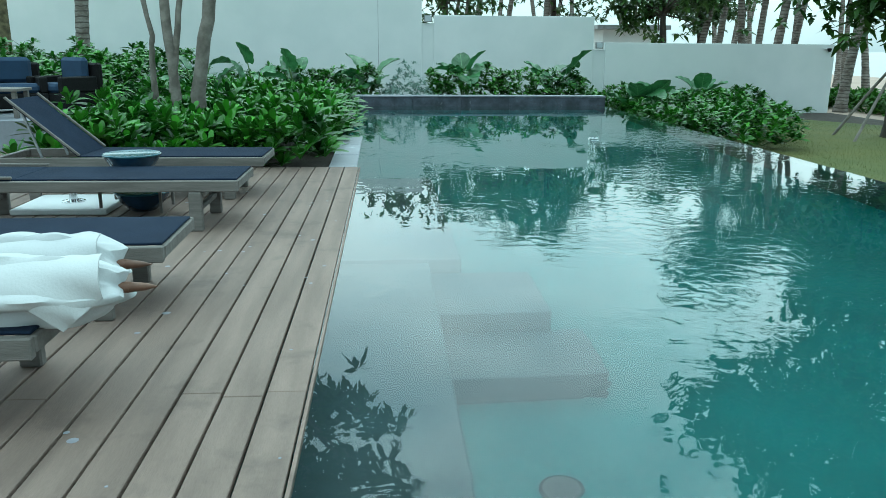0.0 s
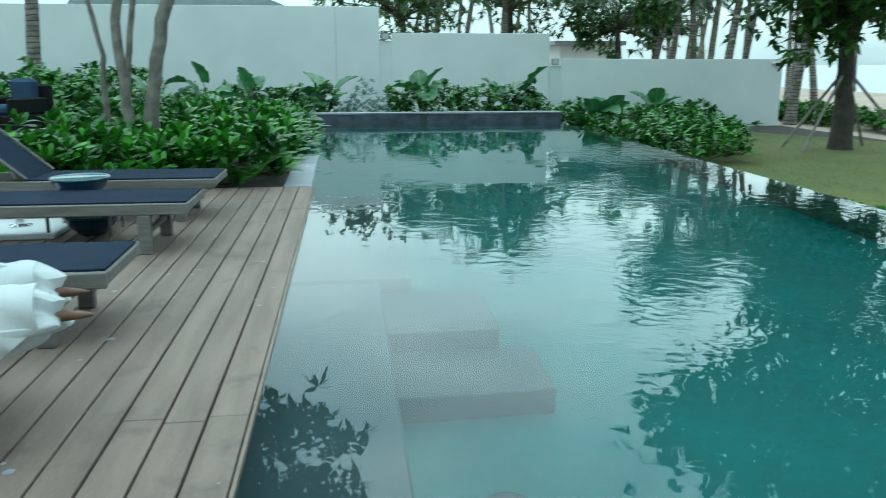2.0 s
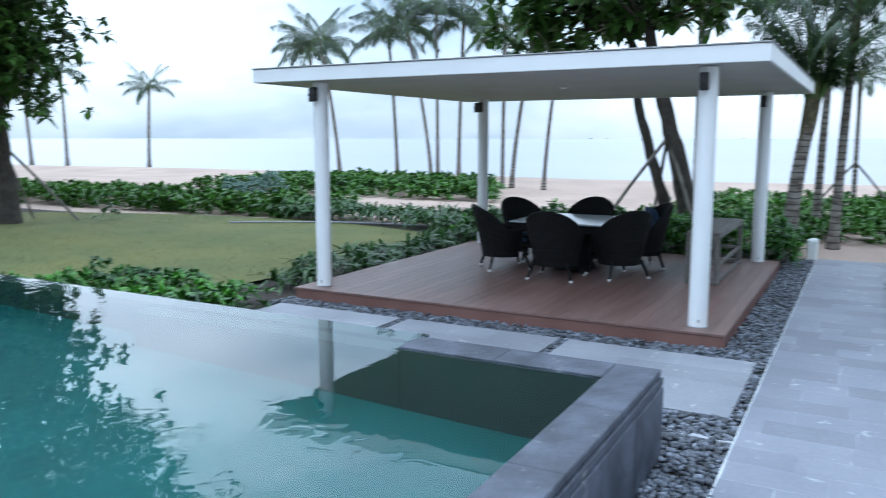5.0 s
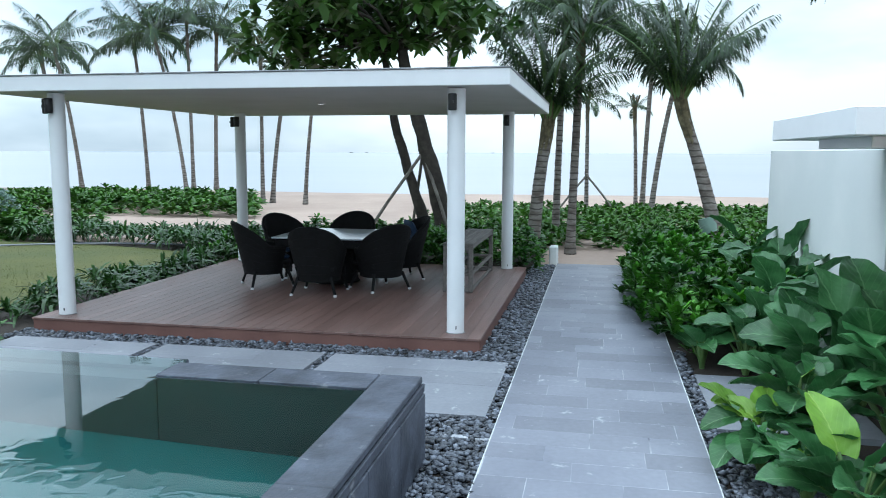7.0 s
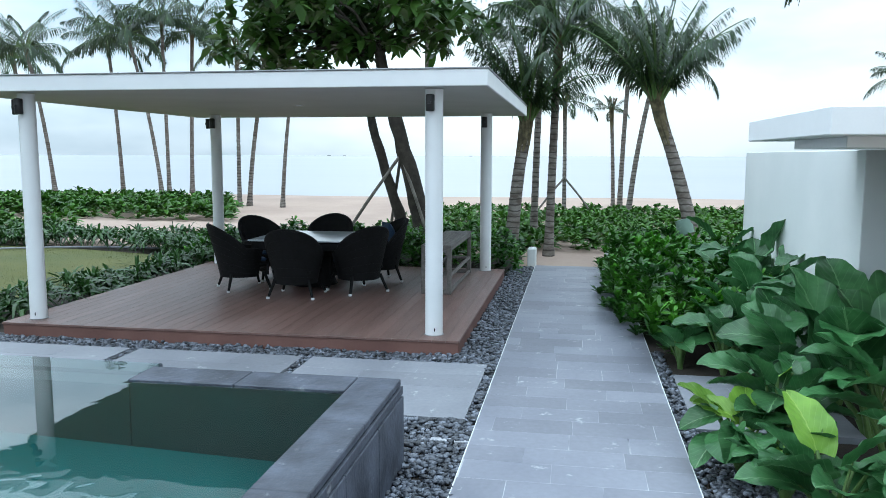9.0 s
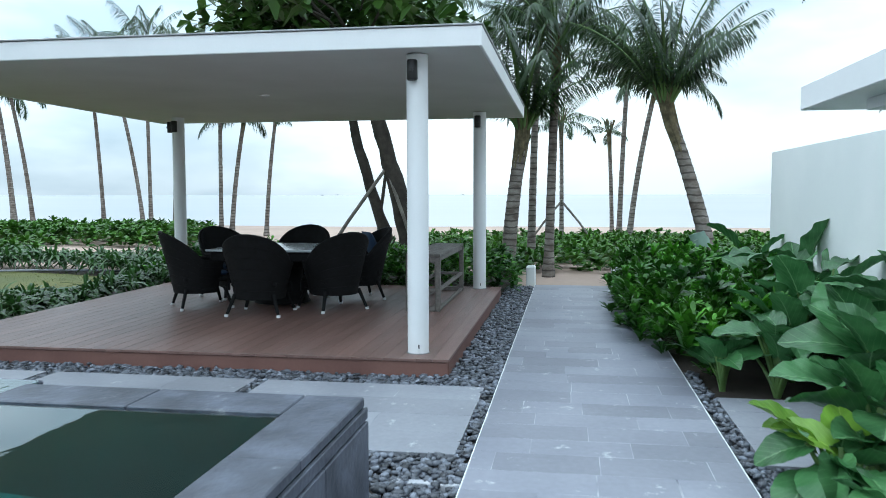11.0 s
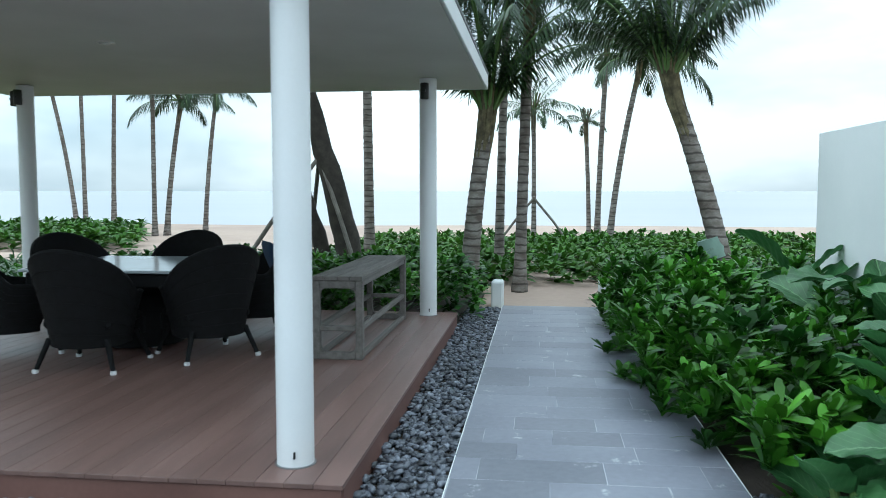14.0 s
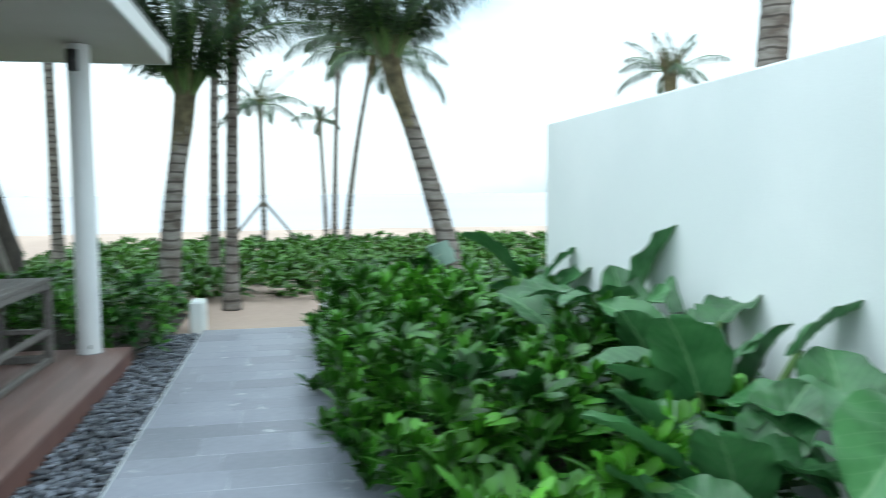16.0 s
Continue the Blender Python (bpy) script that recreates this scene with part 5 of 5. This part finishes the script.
palm((57.0, 64.0, -0.9), (57.5, 64.0, 7.0), 0.180, 0.128, 3.2, 13, 16, PL)
palm((58.0, 78.0, -0.9), (58.5, 78.8, 9.2), 0.195, 0.135, 3.4, 14, 17, PL)
palm((56.5, 82.0, -0.9), (57.0, 84.0, 12.0), 0.195, 0.135, 3.6, 14, 18, PL)
palm((-6.37, 20.0, 0.3), (-5.9, 20.1, 6.5), 0.160, 0.130, 2.6, 16, 19, "coconut palm in front of the tall white wall")
palm((14.6, 28.5, -0.1), (15.2, 28.4, 5.6), 0.170, 0.130, 2.8, 18, 20, "coconut palm beside the boundary wall's end", droop=1.2, skirt=0.3)
palm((16.4, 26.8, -0.1), (17.2, 26.6, 6.4), 0.170, 0.130, 2.8, 18, 21, "coconut palm beside the boundary wall's end", droop=1.1)
rr = random.Random(77)
for k in range(26):
    x, y = 4.5 + 23.5 * (k / 25) + rr.uniform(-1, 1), rr.uniform(33, 58)
    h = rr.uniform(5.5, 9.5)
    palm((x, y, -0.1), (x + rr.uniform(-1.4, 1.4), y + rr.uniform(-0.5, 0.5), h), 0.16, 0.11, rr.uniform(2.2, 3.0), 14, 200 + k, "tall coconut palm in the grove beyond the wall")
palm((22.0, -8.3, -0.1), (22.4, -8.3, 3.9), 0.170, 0.120, 1.1, 14, 31, "coconut palm behind the garden wall", skirt=0.0)
palm((15.0, -5.6, -0.1), (15.2, -6.1, 5.6), 0.200, 0.170, 2.6, 16, 32, "coconut palm behind the garden wall")


def tree(base, trunks, crown_at, crown_size, leaves, seed, label, bark=BARK, leaf_len=0.24, leaf_w=0.12, category="tree", clumps=26, mat=TREE_LEAF, lower=None):
    """A broad-leaved tree: bent trunks with limbs, and clumps of separate leaves with gaps between."""
    r = random.Random(seed)
    rng = np.random.default_rng(seed)
    c = thing("tree", base, label, category, "broadleaf trees")
    B = Vector(base)
    C = Vector(crown_at) - B
    tips = []
    for pts, r0, r1 in trunks:
        P = [Vector(p) - B for p in pts]
        fine = []
        for i in range(len(P) - 1):
            for k in range(5):
                w = Vector((r.uniform(-1, 1), r.uniform(-1, 1), 0)) * r0 * 0.18
                fine.append(P[i].lerp(P[i + 1], k / 5) + (w if k else Vector()))
        fine.append(P[-1])
        fine[0] = fine[0] - Vector((0, 0, 0.2))
        m = len(fine)
        part("trunk", Shape().tube(fine, [(r0 + (r1 - r0) * i / (m - 1)) * (1 + 0.5 * math.exp(-i * 0.9)) * r.uniform(0.92, 1.08) for i in range(m)], 12), bark, c, smooth=True)
        tips.append(fine[-1])
    centres = []
    for k in range(clumps):
        while True:
            d = Vector((r.uniform(-1, 1), r.uniform(-1, 1), r.uniform(-1, 1)))
            if 0.25 < d.length < 1:
                break
        centres.append(C + Vector((d.x * crown_size[0], d.y * crown_size[1], d.z * crown_size[2])))
    if lower:
        for k in range(clumps // 2):
            a, w = r.uniform(0, 6.28), r.uniform(0.15, 1.0)
            centres.append(Vector(lower[0]) - B + Vector((math.cos(a) * w * lower[1][0], math.sin(a) * w * lower[1][1], r.uniform(-1, 1) * lower[1][2])))
    limbs = Shape()
    for p in centres:
        t0 = r.choice(tips)
        mid = t0.lerp(p, 0.5) + Vector((r.uniform(-0.2, 0.2), r.uniform(-0.2, 0.2), r.uniform(0.0, 0.25)))
        limbs.tube([t0, mid, p], [0.05, 0.03, 0.012], 6, caps=False)
    part("limb", limbs, bark, c, smooth=True)
    per = leaves // clumps
    cc = np.array([tuple(p) for p in centres])
    rad = np.array(crown_size) * 0.34
    shoots = np.repeat(cc, per // 7 + 1, 0)
    shoots = shoots + rng.normal(0, 0.5, shoots.shape) * rad
    v, q = rosettes(rng, shoots, 7, leaf_len, leaf_w, -0.5, 0.9, 0.4, seg=2)
    part("crown", quad_mesh("crown", v, q, mat), mat, c)
    return c


tree((17.5, 3.05, -0.05), [([(17.5, 3.05, -0.05), (17.5, 3.35, 1.3), (17.55, 3.75, 2.7), (17.5, 4.1, 4.2)], 0.20, 0.12),
     ([(17.7, 3.5, -0.05), (17.75, 3.95, 1.4), (17.8, 4.35, 2.7), (17.8, 4.6, 4.2)], 0.13, 0.07)], (17.2, 4.9, 5.1), (2.4, 3.0, 1.3), 3600, 51, "leaning dark-barked shade tree behind the pavilion", leaf_len=0.36, leaf_w=0.20)
tree((12.54, 18.08, 0.0), [([(12.54, 18.08, 0.0), (12.5, 18.15, 1.5), (12.45, 18.1, 3.0), (12.5, 18.2, 5.4), (12.5, 18.3, 8.0)], 0.24, 0.12)], (13.1, 18.3, 8.7), (3.9, 3.8, 2.4), 15000, 52, "broad shade tree standing on the lawn", leaf_len=0.30, leaf_w=0.15, clumps=80, lower=((12.55, 18.2, 4.4), (1.35, 1.35, 1.7)))
rt = random.Random(5)
for k, (x, y, z, sx, sz) in enumerate(((3.2, 33, 4.6, 3.0, 1.6), (8.2, 36, 5.2, 3.2, 1.9), (12.5, 34, 4.2, 2.2, 1.6), (16.5, 40, 4.6, 2.4, 1.4))):
    tree((x, y, -0.1), [([(x, y, -0.1), (x + 0.1, y, 1.6), (x, y + 0.1, z - 0.8)], 0.2, 0.12)], (x, y, z), (sx, sx, sz), 3200, 60 + k, "broad green tree in the grove beyond the wall", leaf_len=0.30, leaf_w=0.14)
fr = tree((-2.3, 12.6, 0.45), [([(-2.38, 12.5, 0.45), (-2.39, 12.5, 1.25), (-2.46, 12.5, 2.6), (-2.1, 12.45, 4.6)], 0.085, 0.06), ([(-2.06, 12.55, 0.45), (-2.08, 12.5, 1.25), (-1.83, 12.5, 2.6), (-0.9, 12.5, 4.7)], 0.11, 0.08),
     ([(-2.72, 12.7, 0.45), (-2.72, 12.6, 1.8), (-2.66, 12.5, 2.1), (-2.9, 12.5, 3.4)], 0.05, 0.03), ([(-2.42, 12.5, 1.5), (-2.3, 12.5, 2.2), (-2.15, 12.6, 3.4)], 0.05, 0.035)], (-0.7, 12.5, 5.7), (1.9, 1.7, 1.1), 2600, 71, "pale-barked garden tree with several bare stems", bark=BARK_PALE, leaf_len=0.3, leaf_w=0.12, clumps=22)
for group, base_xy, h, feet in (("stakes of the pavilion tree", (17.5, 3.65), 2.05, ((16.8, 5.0), (16.9, 2.8), (18.6, 4.2))), ("stakes of the lawn tree", (12.5, 18.1), 1.9, ((11.0, 17.2), (11.3, 18.6), (13.8, 19.0), (13.9, 17.3))),
                                ("stakes of the far palm", (28.0, 0.33), 1.3, ((28, -0.75), (28, 1.4), (29, 0.4)))):
    for fx, fy in feet:
        d = Vector((base_xy[0] - fx, base_xy[1] - fy, h))
        solid("tree_stake", Shape().tube([(fx, fy, -0.08), tuple(Vector((fx, fy, 0)) + d * 0.5), tuple(Vector((fx, fy, 0)) + d * 1.04)], 0.035, 8), BARK_PALE, "slanting timber stake propping a young tree", "stake", group, smooth=True)

wrap = Shape().tube([(15.975, -2.135, 0.62), (15.985, -2.09, 0.74), (15.995, -2.04, 0.88)], [0.165, 0.175, 0.16], 14)
solid("trunk_wrap", wrap, LEAF_GREY, "grey cloth bound round a leaning palm trunk", "cloth", smooth=True)
rd = random.Random(12)
for k in range(6):
    x, y, a, ln = 21 + rd.uniform(0, 9), -5.2 - rd.uniform(0, 3.5), rd.uniform(0, 3.1), rd.uniform(0.5, 1.3)
    dx, dy, z = math.cos(a) * ln / 2, math.sin(a) * ln / 2, ground_z(x, y) + 0.05
    solid("driftwood", Shape().tube([(x - dx, y - dy, z), (x, y + 0.05, z + 0.04), (x + dx, y + dy, z)], [0.03, 0.05, 0.02], 7), BARK, "dark piece of driftwood on the sand", "driftwood", "driftwood pieces", smooth=True)
for x, y in ((2400, 770), (2700, 360), (3000, 900)):
    bt = thing("boat", (x, y, -1.0), "tiny fishing boat far out on the sea", "boat", "far boats")
    part("hull", Shape().add([(-1.2, -5, 1.4), (1.2, -5, 1.4), (1.2, 4, 1.5), (0, 6.5, 2.0), (-1.2, 4, 1.5), (-0.8, -4.6, -0.3), (0.8, -4.6, -0.3), (0.8, 4, -0.3), (-0.8, 4, -0.3)],
                             [(0, 1, 2, 3, 4), (0, 5, 6, 1), (1, 6, 7, 2), (2, 7, 3), (3, 7, 8), (3, 8, 4), (4, 8, 5, 0)]), BARK, bt)
    part("cabin", Shape().box(-0.9, 0.9, -3.5, -0.5, 1.42, 3.4, 0.1), WHITE_PAINT, bt)
hedge("young_plant", (13.95, 14.5, 16.35, 16.9), 0.0, 0.38, 90, 0.14, 0.05, LEAF_LILY, "small dark young plant on the lawn", 91, category="plant", kind="")

# ---- path end ----
for x, y in ((16.0, 0.74), (16.2, -0.72)):
    solid("kerb_block", Shape().box(x - 0.15, x + 0.2, y - 0.08, y + 0.08, -0.1, 0.28, 0.02), WHITE, "low white rendered block at the path's end", "block", "path end blocks")

# ---- raised platform and steps ----
plat = Shape().box(-7.0, 1.36, -3.0, 1.035, -0.2, DECK_Z - 0.09, 0.0)
plat.box(-7.0, POOL_L - 0.32, 1.04, 10.0, 0.2, DECK_Z - 0.09, 0.0)
solid("deck_base", plat, SOIL, "dark base under the pool deck", "floor", kind="structure")
stp = thing("stairs", label="grey stone steps from the pool deck to the path", category="steps", kind="structure")
for k in range(2):
    part("step", Shape().box(1.38 + 0.30 * k, 1.68 + 0.30 * k, -0.95, 1.03, -0.1, 0.372 - 0.186 * k, 0.008), PAVER, stp)

# ---- pieces: gravel, pavers, deck boards ----
pth = thing("path", label="grey stone paved path to the beach", category="path", kind="structure")
part("bedding", Shape().box(1.99, 15.6, -0.862, 0.648, -0.12, -0.0008, 0.0), MORTAR, pth)
part("edging", Shape().box(2.0, 15.6, 0.648, 0.654, -0.1, 0.002, 0.001), WHITE, pth, "thin pale edge strip")
part("edging", Shape().box(2.0, 15.6, -0.868, -0.862, -0.1, 0.002, 0.001), WHITE, pth, "thin pale edge strip")
rp = random.Random(3)
x = 2.0
cache = {}
while x < 15.55:
    x2 = min(x + rp.choice((0.28, 0.305, 0.305, 0.33)), 15.6)
    y = -0.86
    cut = rp.uniform(0.15, 0.6)
    while y < 0.64:
        b = y + cut
        if 0.646 - b < 0.12:
            b = 0.646
        key = (round(x2 - x, 3), round(b - y, 2))
        if key not in cache:
            cache[key] = Shape().box(0.0022, key[0] - 0.0022, 0.0022, b - y - 0.0022, -0.04, 0.0, 0.0005).mesh("paver", PAVER)
        t = part("paver", cache[key], PAVER, pth)
        t.location = (x, y, rp.uniform(-0.0002, 0.0002))
        y = b
        cut = rp.choice((0.42, 0.52, 0.6, 0.6, 0.68))
    x = x2
for x0, x1, y0, y1 in ((6.82, 8.445, 0.75, 2.545), (6.82, 8.445, 2.645, 4.45), (6.82, 8.445, 4.56, 6.30), (6.9, 8.40, -2.2, -1.00)):
    sl = thing("stepping_slab", label="broad grey stone slab laid in gravel", category="paving slab", group="gravel slabs", kind="structure")
    part("bedding", Shape().box(x0 + 0.003, x1 - 0.003, y0 + 0.003, y1 - 0.003, -0.1, -0.0012, 0.0), MORTAR, sl)
    n_r = 4
    for r_ in range(n_r):
        w = (x1 - x0) / n_r
        cut = y0 + (y1 - y0) * (0.36 if r_ % 2 else 0.64)
        for a, b in ((y0, cut), (cut, y1)):
            part("paver", Shape().box(x0 + r_ * w + 0.002, x0 + (r_ + 1) * w - 0.002, a + 0.002, b - 0.002, -0.05, rp.uniform(-0.0006, 0.0006), 0.0008), PAVER_PALE, sl)
solid("gravel_edging", Shape().box(6.36, 6.42, 0.66, 1.03, -0.1, -0.012, 0.004), MORTAR, "thin concrete strip set in the gravel", "edging", kind="structure")


def pebbles(areas, per_m2, seed):
    rng = np.random.default_rng(seed)
    bm = bmesh.new()
    bmesh.ops.create_icosphere(bm, subdivisions=1, radius=1.0)
    tv = np.array([v.co for v in bm.verts])
    tf = np.array([[v.index for v in f.verts] for f in bm.faces])
    bm.free()
    pos = []
    for x0, x1, y0, y1 in areas:
        n = int((x1 - x0) * (y1 - y0) * per_m2)
        pos.append(np.stack([rng.uniform(x0, x1, n), rng.uniform(y0, y1, n), rng.uniform(-0.045, -0.008, n)], 1))
    pos = np.concatenate(pos)
    n = len(pos)
    sc = rng.uniform(0.015, 0.033, (n, 1)) * np.stack([rng.uniform(0.8, 1.5, n), rng.uniform(0.7, 1.1, n), rng.uniform(0.4, 0.75, n)], 1)
    yaw = rng.uniform(0, 6.28, n)
    jit = 1 + rng.normal(0, 0.24, (n, len(tv), 1))
    p = tv[None] * jit * sc[:, None, :]
    ca, sa = np.cos(yaw)[:, None], np.sin(yaw)[:, None]
    px = p[..., 0] * ca - p[..., 1] * sa
    py = p[..., 0] * sa + p[..., 1] * ca
    v = np.stack([px, py, p[..., 2]], 2) + pos[:, None, :]
    f = (np.arange(n)[:, None, None] * len(tv) + tf[None]).reshape(-1, 3)
    me = bpy.data.meshes.new("gravel")
    me.vertices.add(n * len(tv))
    me.vertices.foreach_set("co", v.astype(np.float32).ravel())
    me.loops.add(f.size)
    me.loops.foreach_set("vertex_index", f.astype(np.int32).ravel())
    me.polygons.add(len(f))
    me.polygons.foreach_set("loop_start", np.arange(0, f.size, 3, dtype=np.int32))
    me.update(calc_edges=True)
    me.materials.append(PEBBLE)
    return me


gr = new("gravel", pebbles([(8.45, 8.82, 0.66, 6.5), (8.82, 15.5, 0.655, 1.09), (5.95, 6.82, 0.66, 6.3), (2.0, 5.95, 0.655, 1.03), (6.82, 8.45, 0.655, 0.75), (6.82, 8.45, 2.55, 2.64), (6.82, 8.45, 4.455, 4.555), (4.5, 9.3, -1.0, -0.87), (5.6, 6.9, -1.7, -1.0)], 1250, 4))
tagged(gr, "loose dark grey pebbles round the paving", "gravel", kind="stuff")

dk = thing("pavilion_deck", label="smooth brown composite boards of the pavilion deck", category="deck", kind="structure")
BW = (PY1 - PY0 + 0.02) / 37
board = Shape().box(PX0 - 0.015, PX1 + 0.015, 0.0013, BW - 0.0013, -0.024, 0.0, 0.0015).mesh("board", DECK_RED)
for k in range(37):
    b = part("board", board, DECK_RED, dk)
    b.location = (0, PY0 - 0.01 + k * BW, PAV_Z)
dk = thing("pool_deck", label="weathered brown timber boards of the pool deck", category="deck", kind="structure")
dk.matrix_basis = DECK_TURN
PW = 0.1745
meshes = {}
rb = random.Random(9)
for k in range(42):
    x1 = POOL_L - k * PW
    cuts = [-3.0, 3.62 if k % 2 == 0 else 3.58, 10.02] if k < 3 else [-3.0, rb.choice((1.2, 3.6, 5.9, 7.4)), 10.02]
    if x1 < -2.5:
        cuts[-1] = 11.55
    for a, b in zip(cuts, cuts[1:]):
        if b > a:
            key = round(b - a, 3)
            if key not in meshes:
                meshes[key] = Shape().box(-PW + 0.006, -0.007, 0.0015, key - 0.0015, -0.030, 0.0, 0.003).mesh("board", DECK_GREY)
            o = part("board", meshes[key], DECK_GREY, dk)
            o.location = (x1, a, DECK_Z + rb.uniform(-0.001, 0.001))
for k in range(6):
    o = part("board", Shape().box(POOL_L + k * PW + 0.004, POOL_L + (k + 1) * PW - 0.004, -3.0, 1.055, DECK_Z - 0.03, DECK_Z, 0.003), DECK_GREY, dk)
part("edge_board", Shape().box(POOL_L + 0.001, POOL_L + 0.017, 1.06, 10.0, DECK_Z - 0.055, DECK_Z - 0.002, 0.002), DECK_GREY, dk)
spl = Shape()
for k in range(48):
    xx, yy = rb.uniform(-1.3, 0.26), rb.uniform(2.4, 8.5)
    spl.lathe([(rb.uniform(0.006, 0.024), 0.0), (0.005, 0.0016), (0.0, 0.0016)], 9, (xx, yy, DECK_Z + 0.0012))
tagged(part("bird_droppings", spl, PAVER_PALE), "small pale spots spattered on the deck", "stain", kind="stuff")
